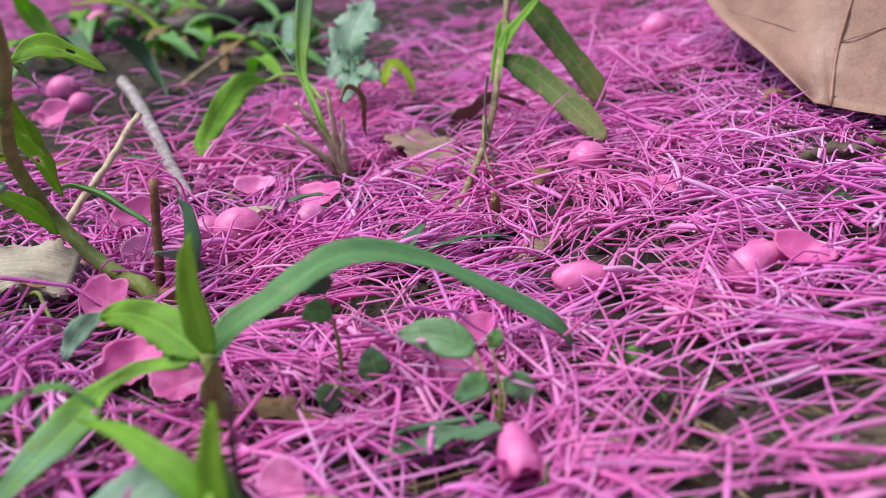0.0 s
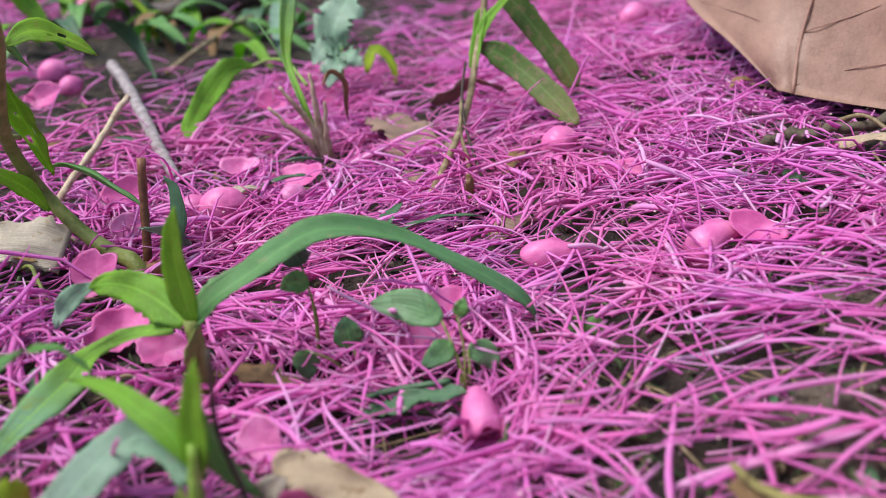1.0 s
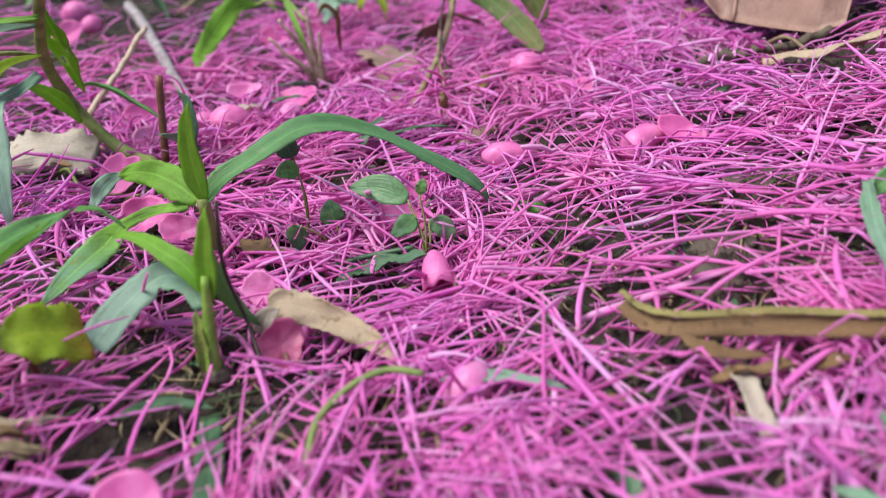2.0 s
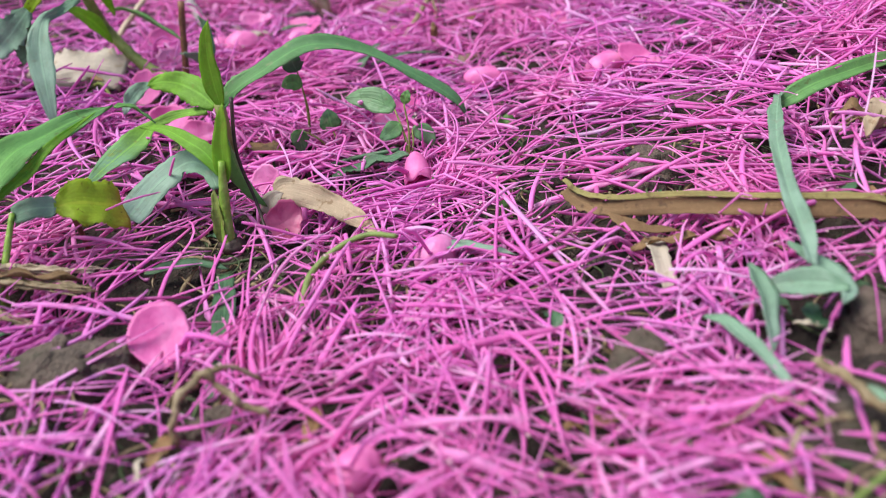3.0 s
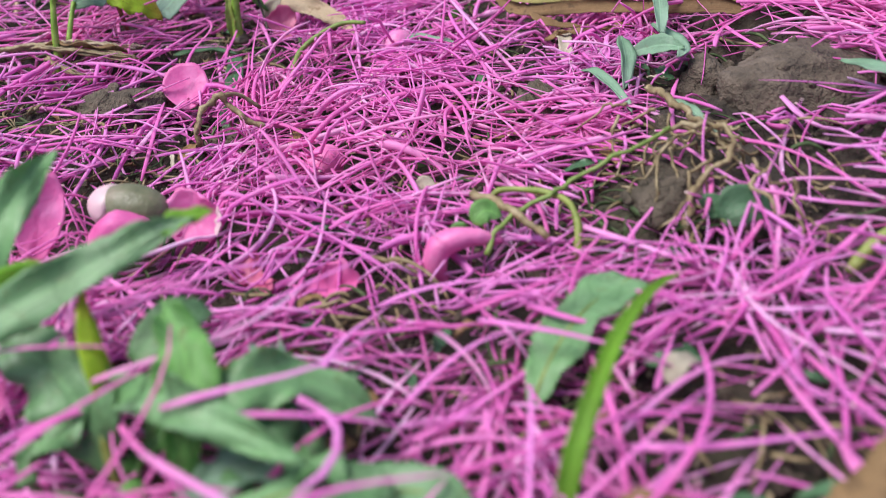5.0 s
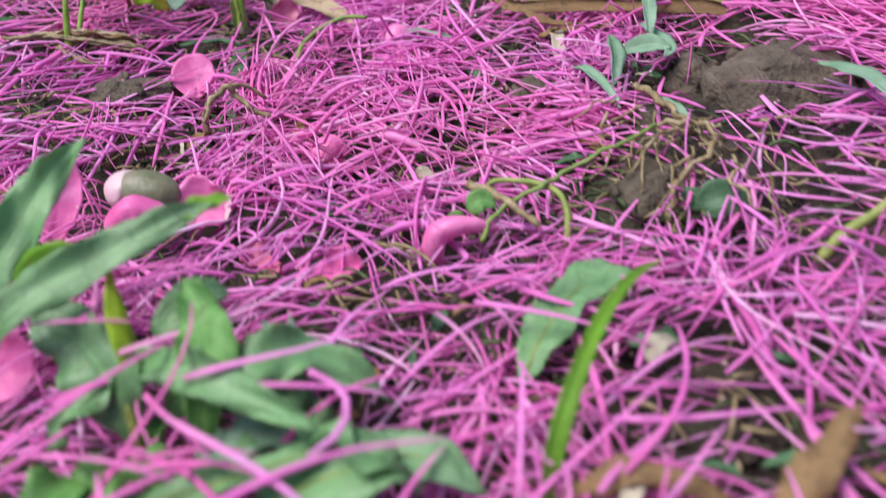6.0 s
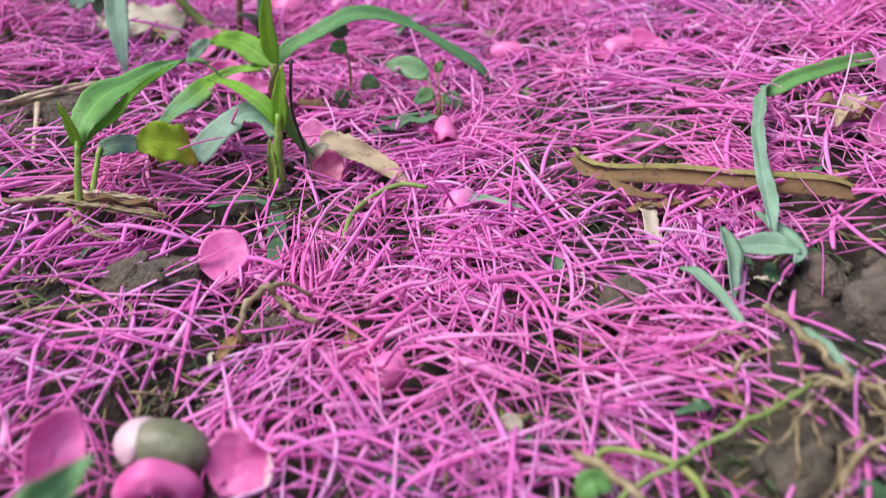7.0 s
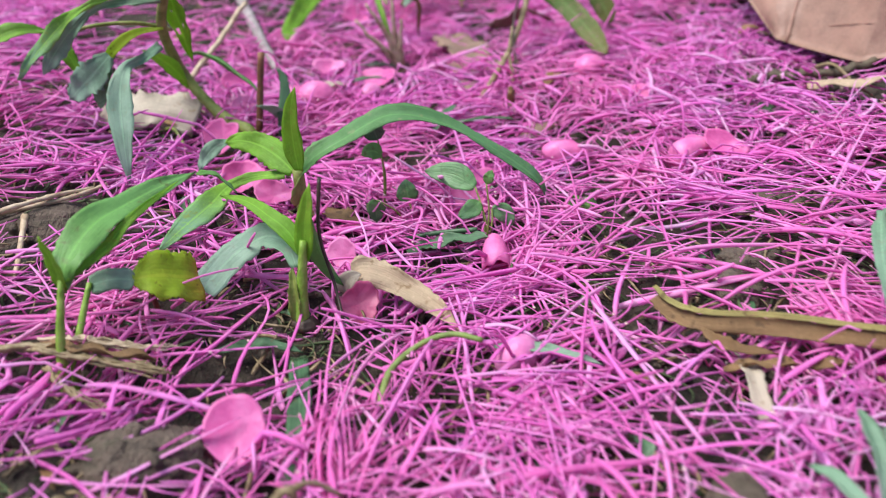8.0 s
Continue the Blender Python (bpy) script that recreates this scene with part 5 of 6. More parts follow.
single("dark_flat_leaf", ribbon([(-10, 128, -8.0), (-3, 128, -6.4), (5, 127, -4.6), (12, 125, -3.4)], 6.0, "leaf", 0.35, (-20, 5), 30, 8, ragged=0.4, ripple=0.5), DARK, "dark green flat leaf lying under seedlings", "leaf")
single("dark_flat_leaf", tube([(-14, 132, -7.4), (-4, 132, -5.4), (8, 130, -3.6)], 0.8, 0.6, 16), DARK, "narrow dark green stalk lying flat", "stalk")
single("brown_leaf", ribbon(low([(-37, 146, -2), (-30, 143, -0.8), (-24, 139.4, -1.4), (-18, 137, -3)]), 8.0, "leaf", 0.2, n=20, ragged=0.25, ripple=0.5), BROWN, "mottled brown dead leaf under grass blades", "dead leaf", "dead leaves")
tan = thing("tan_leaf", (-14, 99, 0), "curved tan dry leaf lying at a stalk's foot", "dead leaf", "dead leaves")
part("blade", ribbon([(-21, 104.4, -0.4), (-18.6, 104, 1.2), (-13.6, 103, 0.2), (-7, 100, -2.4), (-1, 94.6, -4), (3.2, 89, -6)], 7.0, "blade", 0.15, (0, 0), 30, 10, 0.18, ripple=0.7, ragged=0.15, facing=(-0.2, -0.65, 0.75)), TAN, tan)
part("curled_end", ribbon([(-22.6, 103.4, -4.6), (-22.4, 102.6, -2), (-20.8, 102, 0.6), (-18.4, 102, 1.6)], 4.8, "oval", 0.3, (0, 0), 14, 6, 0.2, facing=(-0.4, -0.8, 0.5)), PALE, tan, "whitish curled end")
single("green_tendril", tube([(-12.2, 61, -10), (-12, 62.5, -4.4), (-10.3, 70, -1.6), (-4.4, 74.5, 1.2), (2, 74.6, 3.3), (7.9, 70.6, 4.4)], 0.8, 0.55, 26, 8, 0.2), VINE, "curled light green tendril rising from the stamens", "stem")
single("loose_grass", ribbon(low([(10.5, 82.4, -2), (18, 80, -1), (25, 77, -0.8), (32, 74.4, -1.8)]), 3.4, "blade", 0.4), BLUE, "bluish green grass blade lying flat", "leaf")
single("loose_grass", ribbon(low([(-30.7, 82, -3), (-28, 66, -1.4), (-26.5, 52, -2), (-26, 40, -4)]), 4.8, "strap", 0.25, n=24, ragged=0.1), DARK, "dark green grass blade half covered by stamens", "leaf")
single("loose_grass", ribbon(low([(-48, 83, -2), (-38, 85, -1.6), (-30, 84, -3)]), 3.8, "blade", 0.3), DARK, "dark green grass blade half covered by stamens", "leaf")

# broad brown strap leaf and its neighbours
def strap_leaf():
    t = thing("brown_strap_leaf", (75, 72, 0), "long olive-brown strap leaf lying across the stamens", "dead leaf", "dead leaves")
    line = low([(44.6, 89, 4.4), (47.5, 84.6, 2.8), (53.6, 80, 3.2), (65.7, 76, 4.0), (82.4, 69, 4.2), (98.3, 62.6, 4.0), (104, 60, 2.5)])
    part("blade", ribbon(line, 3.9, "strap", 0.12, (0, 0), 44, 8, 0.16, ragged=0.3, ripple=0.35, facing=(0.1, -0.8, 0.6)), STRAP, t)
    part("upper_edge", ribbon([(x, y + 1.2, z + 1.9) for x, y, z in line], 1.5, "strap", 0.3, (0, 0), 34, 4, 0.16, ragged=0.35, facing=(0, -0.5, 0.85)), OLIVE_LEAF, t, "olive-green turned-up edge")
    part("torn_flap", ribbon(low([(52, 78.6, 3), (54.5, 76, 1.4), (59, 74.6, 0.2), (66, 73.4, -0.6)]), 4.6, "leaf", 0.3, (-20, 10), 18, 6, 0.35, ragged=0.3), STRAP, t, "torn brown flap of the leaf")
    clear(line, 3, 0.75)
    clear([tuple(0.5 * (a + b) for a, b in zip(p, q)) for p, q in zip(line, line[1:])], 3, 0.75)


strap_leaf()
single("brown_strap_leaf", ribbon(low([(55, 71.6, -2), (62, 70, 0), (70, 68, 0.2), (79, 67.6, 0)]), 2.2, "strap", 0.3, n=22, ragged=0.6, ripple=0.6), BROWN, "tan dry strip of leaf under the strap leaf", "dead leaf", "dead leaves")
single("pale_bract", ribbon([(60.5, 79, -7.4), (60, 72, -5.2), (59.4, 64, -5.2), (59, 57, -7)], 4.0, "strap", 0.3, (0, 15), 18, ragged=0.2), PALE, "bleached whitish bract among stamens", "bract")


def bent_blade():
    t = thing("bent_grass_blade", (80, 36, 0), "long green blade bent over and lying down", "grass")
    part("blade", ribbon([(168, 160, 2), (139, 130, 6), (122, 116, 10), (106, 108.4, 10), (96.5, 104.8, 7.6)], 4.4, "strap", 0.4, (20, 50), 28), GREEN, t)
    part("blade", ribbon([(97, 106, 9.4), (94.8, 101, 8.6), (91.4, 92, 8), (87.5, 80.7, 9), (83, 63.5, 9.2), (80.5, 50.2, 8.2), (78.4, 39.5, 6.8)], 3.3, "strap", 0.6, (-30, 35), 34, 8, ripple=0.5, ragged=0.1, facing=(-0.4, -0.5, 0.8)), BLUE, t, "bluish underside of the bent blade")
    part("blade", ribbon([(79.2, 52, 4), (80.4, 44, 4.6), (82.8, 36, 4.4), (80.5, 31.5, 4)], 5.6, "leaf", 0.4, (0, 30), 16), BLUE, t)
    part("blade", ribbon([(82.6, 34, 5), (79, 36.6, 5), (75, 41, 2.6), (72, 44, 0)], 6.4, "leaf", 0.4, (0, 0), 20, 8, ragged=0.1, facing=(0, -0.7, 0.7)), BLUE, t, "folded dark foot of the blade")


bent_blade()
single("bent_green_leaf", ribbon([(70.6, 47, 3.6), (70.2, 42, 3), (69.4, 35, 1.4), (67.4, 26, 0)], 6.6, "leaf", 0.5, (20, 50), 18), BLUE, "pointed bluish leaf bent onto the soil", "leaf")
single("bent_green_leaf", ribbon([(60, 38, 0), (63, 32, 1), (66.4, 22, 0), (68, 18, -2)], 3.0, "blade", 0.6, n=18), BLUE, "narrow bluish leaf lying on the soil", "leaf")
single("loose_grass", ribbon([(74, 13, 3), (77.5, 6, 3.6), (81, -2, 2.4)], 3.0, "blade", 0.4), BLUE, "short bluish blade lying on a root", "leaf")


# ---- vine and its roots ----
def vine():
    t = thing("vine_with_roots", (69, -25, -4), "green vine with a tangle of tan roots", "vine")
    part("stem", tube([(33, -28, -3), (36.4, -24.2, 0.6), (46.4, -18.9, 3.6), (58.5, -14.2, 6.7), (69.9, -8.1, 7.8)], 0.55, 0.4, 30, 8, 0.25, 2, None, 0.8), VINE, t, "light green trailing stem")
    part("root", tube([(69.5, -8.3, 7.8), (77.5, -9.7, 8.6), (79.4, -15, 8.0), (77.5, -19, 6.4), (71.4, -21.5, 2.6), (68.8, -27, -3)], 0.5, 0.6, 40, 8, 0.8, 3, None, 1.6), ROOT, t, "knobbly tan root")
    part("root", tube([(70.8, 19, 2), (71.6, 16.7, 4.4), (74.9, 4.9, 5.4), (76.4, -4, 6), (77, -10, 7.4)], 0.9, 0.5, 40, 8, 0.6, 4, None, 1.5), ROOT, t, "knobbly tan root")
    rng = random.Random(4)
    for k in range(26):
        x, y = rng.gauss(75, 6), rng.gauss(-11, 10)
        a = rng.random() * 6.28
        part("rootlet", tube([(x, y, 6), (x + 4 * math.cos(a), y + 4 * math.sin(a), 5 - 2 * rng.random()), (x + 9 * math.cos(a + 0.5), y + 9 * math.sin(a + 0.5), 0), (x + 12 * math.cos(a + 0.3), y + 12 * math.sin(a + 0.3), -4)], 0.36, 0.18, 14, 5, 0.5, k, None, 2.0), ROOT, t)
    part("side_stem", tube([(34, -15, -1), (37, -13.6, 1.4), (46.5, -18.6, 2.4), (49.4, -25.3, 1.6), (48.8, -31, -4)], 0.6, 0.7, 22, 8, 0.3, 6), OLIVE, t)


vine()
single("dry_straw", tube([(31.6, -14, 1.4), (38.6, -22.4, 2.0), (44, -29, 0)], 0.8, 0.7, 22, 8, 0.35, 11, None, 1.0), ROOT, "short pale broken straw across the vine", "straw", "dry straws")
single("root_piece", tube([(-29.6, 24.6, -3), (-28.4, 26, 2.6), (-23.6, 30.2, 6.2), (-21.6, 29.6, 3.6), (-18, 28.4, 0.6), (-14, 27, -3)], 0.7, 0.6, 34, 8, 0.7, 12, None, 1.4), ROOT, "bent tan root sticking out of the soil", "root")
single("root_piece", tube([(-23.6, 30, 6), (-20, 33.4, 4.6), (-16, 35, 0)], 0.6, 0.4, 12, 6, 0.4, 13), ROOT, "thin tan root in the soil", "root")

# ---- the big dry leaf and the litter beside it ----
def big_dry_leaf():
    t = thing("big_dry_leaf", (116, 245, 4), "large rosy-brown dry leaf propped on the mat", "dead leaf", "dead leaves")
    left = curve([(115.6, 245, 4.6), (111.4, 270, 13), (107.4, 300, 20.6), (106, 330, 34), (110, 350, 50)], 24)
    crease = curve([(118, 240, 4.6), (124, 250, 17), (131, 257, 30), (140, 266, 48), (150, 274, 66)], 24)
    right = curve([(131, 210.5, 6.6), (135, 213, 18), (140, 220, 34), (150, 232, 54), (162, 244, 72)], 24)
    rim = curve([(138.5, 206, 9.4), (143, 211, 20), (149, 220, 38), (160, 232, 56), (172, 244, 72)], 24)
    bm = bmesh.new()
    uv = bm.loops.layers.uv.new("UVMap")
    rows = []
    for i in range(25):
        row = []
        for j in range(25):
            s = j / 24 * 3
            k = min(int(s), 2)
            f = s - k
            a, b = ((left, crease), (crease, right), (right, rim))[k]
            p = a[i].lerp(b[i], f)
            bulge = math.sin(f * math.pi) * (4.6, 6.6, 1.4)[k] * (0.4 + i / 24)
            rip = 1.7 * noise.noise(p * 0.07) + 0.8 * noise.noise(p * 0.2)
            p = p + Vector((-0.55, -0.7, 0.45)) * (bulge * (1, -0.5, 0.5)[k] + rip)
            row.append(p)
        rows.append(row)
    sheets = [[[bm.verts.new((p + Vector((0.3, 0.4, -0.3)) * o) * MM) for p in row] for row in rows] for o in (0, 1)]
    for o, sh in enumerate(sheets):
        for i in range(24):
            for j in range(24):
                vs, us = [sh[i][j], sh[i][j + 1], sh[i + 1][j + 1], sh[i + 1][j]], [(j / 24, i / 24), ((j + 1) / 24, i / 24), ((j + 1) / 24, (i + 1) / 24), (j / 24, (i + 1) / 24)]
                f = bm.faces.new(vs if o else vs[::-1])
                for loop, m in zip(f.loops, us if o else us[::-1]):
                    loop[uv].uv = m
    edge = [(i, 0) for i in range(25)] + [(24, j) for j in range(1, 25)] + [(i, 24) for i in range(23, -1, -1)] + [(0, j) for j in range(23, 0, -1)]
    for (a, b), (c, d) in zip(edge, edge[1:] + edge[:1]):
        bm.faces.new((sheets[0][a][b], sheets[0][c][d], sheets[1][c][d], sheets[1][a][b]))
    blade = part("blade", bm, ROSY, t)
    out = Vector((-0.55, -0.7, 0.45))
    part("midrib", tube([tuple(rows[i][8] + out * 0.35) for i in (0, 6, 12, 18, 24)], 0.5, 0.6, 24, 6, 0.1), RIB, blade, "raised paler midrib")
    for i, j in ((4, 16), (10, 17), (15, 17)):
        part("vein", tube([tuple(rows[i - 3][8] + out * 0.2), tuple(rows[i][12] + out * 0.2), tuple(rows[i + 2][j] + out * 0.2)], 0.22, 0.14, 14, 5, 0.1), RIB, blade)
    for i, j in ((6, 1), (12, 1)):
        part("vein", tube([tuple(rows[i][8] + out * 0.2), tuple(rows[i + 3][4] + out * 0.2), tuple(rows[i + 6][j] + out * 0.2)], 0.22, 0.14, 14, 5, 0.1), RIB, blade)


big_dry_leaf()
clear([(x, y, 0) for x, y in ((116, 244), (114, 256), (112, 268), (122, 234), (128, 222), (134, 214), (126, 246), (134, 232), (142, 222), (124, 262))], 9, 0.95)
single("brown_twig", tube([(97, 218, -1), (108, 212.4, 2.6), (121.8, 206.4, 5.2), (137, 209, 8), (150, 214, 8)], 1.5, 1.2, 44, 9, 0.5, 21, None, 1.4), MOSSY, "mossy brown twig lying below a dry leaf", "twig", "twigs")
single("brown_twig", tube([(120, 215, 4), (121, 206, 8), (123, 200, 7), (126, 196, 3)], 0.7, 0.4, 16, 6, 0.4, 22), ROOT, "thin rough twig across a thicker one", "twig", "twigs")
single("tan_leaf", ribbon([(113, 201.6, 4), (118, 195, 7), (124, 190, 8.4), (131, 188.4, 10), (140, 187.6, 12), (148, 186, 10)], 6.4, "strap", -0.4, (-10, 30), 26, 8, 0.35, ripple=0.5, ragged=0.15), TAN, "curled pale tan dry leaf below a twig", "dead leaf", "dead leaves")
single("brown_leaf", ribbon([(-4, 303, -5), (4, 285, -3.2), (9, 266, -3.4), (12, 250, -5)], 21, "cut", 0.15, (10, 0), 26, 10, 0.3, ripple=1.4, ragged=0.4), GREY_LEAF, "flat greyish-brown dead leaf on the mat", "dead leaf", "dead leaves")
single("brown_leaf", ribbon([(16, 302, -4), (24, 300, -1), (34, 298, 3), (44, 300, -2)], 14, "oval", 0.2, (30, 20), 20, 8, 0.3, ripple=0.8, ragged=0.3), GREY_LEAF, "grey-brown dead leaf over a dark hollow", "dead leaf", "dead leaves")
single("grey_leaf", ribbon([(24, 194, -7.5), (28, 199, -4.6), (33, 203, -5.4), (37, 204, -8)], 8.0, "oval", -0.3, n=16), GREY_LEAF, "small grey-green dead leaf among stamens", "dead leaf", "dead leaves")
single("grey_leaf", ribbon([(4, 230, -6), (7.4, 236, -3.4), (10, 242, -5)], 7.5, "cut", 0.2, n=16, ragged=0.5), GREY_LEAF, "small grey torn leaf among stamens", "dead leaf", "dead leaves")
single("grey_leaf", ribbon([(30, 228, -6), (36, 236, -3.2), (40, 246, -3.4), (44, 252, -6)], 6.0, "leaf", 0.3, n=18), BROWN, "narrow olive dead leaf below a bud", "dead leaf", "dead leaves")
single("loose_grass", ribbon([(-98, 279, 4), (-88, 281, 5), (-78, 282, 3), (-70, 284, 0)], 5.6, "leaf", 0.25), DARK, "dark green leaf lying flat", "leaf")
single("loose_grass", ribbon([(0, 197.4, -3), (8, 199, -2), (15, 200.4, -2), (23, 201, -3.4)], 2.0, "blade", 0.5, n=18), DARK, "narrow dark green blade lying flat", "leaf")
single("loose_grass", ribbon([(-4, 197, -4), (-1, 201, -1), (3.4, 208, 0.4)], 4.6, "oval", 0.3, n=16, ragged=0.5), DARK, "small jagged green leaf", "leaf")
single("loose_grass", ribbon([(-40, 231, -1.6), (-33, 235, 0), (-26, 236, 1), (-21, 237, 0)], 2.4, "blade", 0.5, n=16), DARK, "narrow dark blade lying flat", "leaf")
single("dead_leaf_piece", ribbon([(-110, 194, 7), (-99, 196, 8.4), (-88, 198, 8), (-78, 198, 4)], 14, "cut", -0.2, (0, 0), 24, 10, 0.3, ripple=1.0, ragged=0.25, facing=(0.05, -0.65, 0.75)), PALE, "crumpled pale grey-tan dead leaf", "dead leaf", "dead leaves")
single("loose_stalk", tube([(-92, 200, -1), (-84, 190, 4), (-78, 178, 5), (-72, 168, 0)], 0.6, 0.4, 18, 6, 0.1), OLIVE, "thin dark bent grass stem", "stem")

# ---- growth at the back ----
single("broad_green_leaf", ribbon([(-108, 368, 31), (-106, 384, 24), (-98, 384, 12), (-88, 362, 4)], 15, "leaf", 0.2, (-20, -10), 22, 8), DARK, "broad dark green leaf bending to the ground", "leaf")
single("broad_green_leaf", ribbon([(-140, 376, 50), (-142, 390, 40), (-136, 388, 30), (-132, 384, 22)], 11, "leaf", 0.2, n=18), FRESH, "bright green leaf at the back", "leaf")
single("broad_green_leaf", ribbon([(-150, 470, 30), (-130, 480, 26), (-112, 470, 12), (-104, 440, 6)], 16, "leaf", 0.2, n=20), YELLOW, "yellow-green leaf lying at the back", "leaf")
single("dry_straw", tube([(-86, 372, 4), (-78, 400, 6), (-66, 450, 6), (-58, 486, 4)], 1.3, 1.0, 22, 8, 0.2, 31), ROOT, "tan dead stalk lying at the back", "straw", "dry straws")
single("dark_log", tube([(-130, 520, 2), (-104, 512, 6), (-74, 545, 3), (-50, 575, 2)], 7.5, 5.5, 26, 12, 0.25, 32), BLACK, "dark rotten piece of wood at the back", "wood")
single("loose_grass", ribbon([(-95, 560, 6), (-82, 556, 12), (-66, 538, 8), (-55, 500, 3)], 9, "leaf", 0.2, n=20), GREEN, "green leaf at the back", "leaf")
single("loose_grass", ribbon([(-52, 520, 4), (-48, 470, 8), (-46, 430, 4), (-42, 400, 0)], 7, "leaf", 0.3, n=20), BLUE, "bluish leaf at the back", "leaf")
for k in range(44):
    rng = random.Random(60 + k)
    x, y, a = -165 + 130 * rng.random(), 400 + 190 * rng.random(), rng.random() * 6.28
    single("broad_green_leaf", ribbon([(x, y, float(lie(x, y)) - 2), (x + 8 * math.cos(a), y + 8 * math.sin(a), float(lie(x, y)) + 9), (x + 22 * math.cos(a), y + 22 * math.sin(a), float(lie(x, y)) + 10), (x + 36 * math.cos(a), y + 36 * math.sin(a), float(lie(x, y)) + 1)], 8 + 7 * rng.random(), "leaf", 0.2, n=16), (GREEN, FRESH, DARK, GREEN, BROWN)[k % 5], "blurred leaf among the growth at the back", "leaf", "leaves at the back")

# ---- leaves close to the camera's way back ----
def broad_leaf(path, width, fold, turn, ripple, mat, label, kind="leaf"):
    t = thing("broad_green_leaf", path[0], label, "leaf")
    blade = part("blade", ribbon(path, width, kind, fold, turn, 28, 10, 0.25, ripple, 0.1), mat, t)
    part("midrib", tube([(x, y, z + 0.12) for x, y, z in path], 0.28, 0.14, 24, 6, 0.15), OLIVE, blade, "paler midrib")


def near_herb():
    t = thing("leafy_rosette", (-22, -76, -5), "low herb with grey-green leaves and a yellow one", "herb")
    part("leaf", ribbon([(-44, -74, 9), (-37.6, -68, 19), (-26.7, -62, 22.6), (-15.9, -57, 25.4), (-7.5, -54.6, 27.2)], 9.0, "leaf", 0.3, (-32, -38), 30, 10, ripple=0.8, ragged=0.1), MOTTLED, t, "mottled grey-green leaf")
    part("leaf", ribbon([(-14, -56.2, 25.2), (-11.6, -55.2, 26.4), (-8.4, -54.2, 27), (-5, -53, 27)], 4.0, "leaf", 0.3, (-30, -30), 14, 6, ripple=0.3), FRESH, t, "bright green leaf tip")
    part("leaf", ribbon([(-40, -58, 16), (-35.6, -57, 19.4), (-31.6, -56.6, 21.2), (-28, -56, 21.4)], 6.4, "oval", 0.2, (0, 0), 16, facing=(0, -1, 0.4)), FRESH, t, "bright yellow-green young leaf")
    part("leaf", ribbon([(-46, -66, 6), (-44.8, -57, 17), (-40.4, -50, 23), (-35.3, -44, 28.4), (-28.8, -42, 33)], 10.5, "leaf", 0.3, (-30, -22), 30, 12, ripple=1.0, ragged=0.1), MOTTLED, t, "mottled grey-green leaf")
    part("leaf", ribbon([(-21, -74, 2), (-20.4, -70.5, 12), (-22, -66, 18), (-23, -62, 22)], 5.6, "leaf", 0.3, (-60, -60), 18, up=(0, 1, 0)), YELLOW, t, "upright yellow leaf")
    part("leaf", ribbon([(-22, -76, 0), (-24, -72, 9), (-30, -66, 13), (-38, -61.6, 15.4)], 16.0, "leaf", 0.15, (20, 30), 30, 12, ripple=1.3, ragged=0.12), MOTTLED, t)
    part("leaf", ribbon([(-10, -82, 4), (-8, -76, 12), (-9.8, -67, 15.4), (-13.2, -61, 18)], 11.0, "leaf", 0.2, (-20, -20), 30, 12, ripple=1.8, ragged=0.15), GREEN, t)
    part("leaf", ribbon([(-22, -70, 8), (-14, -74, 13), (-4, -80, 13), (8, -86, 10)], 9.0, "leaf", 0.3, (-30, -36), 28, 10, ripple=1.6, ragged=0.22), MOTTLED, t)
    part("leaf", ribbon([(-8, -78, 8), (-2, -73, 11), (6, -69, 8), (17, -72, 0)], 11.0, "leaf", 0.15, (-30, -36), 30, 12, ripple=1.6, ragged=0.15), MOTTLED, t)
    part("leaf", ribbon([(-38, -58, 10), (-35, -55, 15), (-31, -54, 18)], 5.6, "oval", 0.2, (-40, -40), 14), FRESH, t, "bright yellow-green young leaf")
    part("leaf", ribbon([(-18, -66, 12), (-12, -60, 14), (-8, -57, 12)], 6.6, "oval", 0.3, (-30, -20), 14), MOTTLED, t)
    rng = random.Random(17)
    for k in range(11):
        a, x, y = rng.random() * 6.28, rng.uniform(-34, 6), rng.uniform(-88, -64)
        z = float(lie(x, y)) + rng.uniform(1, 7)
        part("leaf", ribbon([(x, y, z), (x + 6 * math.cos(a), y + 6 * math.sin(a), z + 4), (x + 14 * math.cos(a + 0.2), y + 14 * math.sin(a + 0.2), z + 4), (x + 21 * math.cos(a + 0.4), y + 21 * math.sin(a + 0.4), z - 1)], rng.uniform(7, 12), "leaf", 0.25, (rng.uniform(-30, 30), rng.uniform(-30, 30)), 26, 10, ripple=1.9, ragged=0.22, seed=k), (GREEN, MOTTLED, MOTTLED, BLUE)[k % 4], t)
    part("stem", tube([(-22, -76, -6), (-21.6, -75, 0), (-22, -73, 6)], 1.4, 1.0, 8), OLIVE, t)


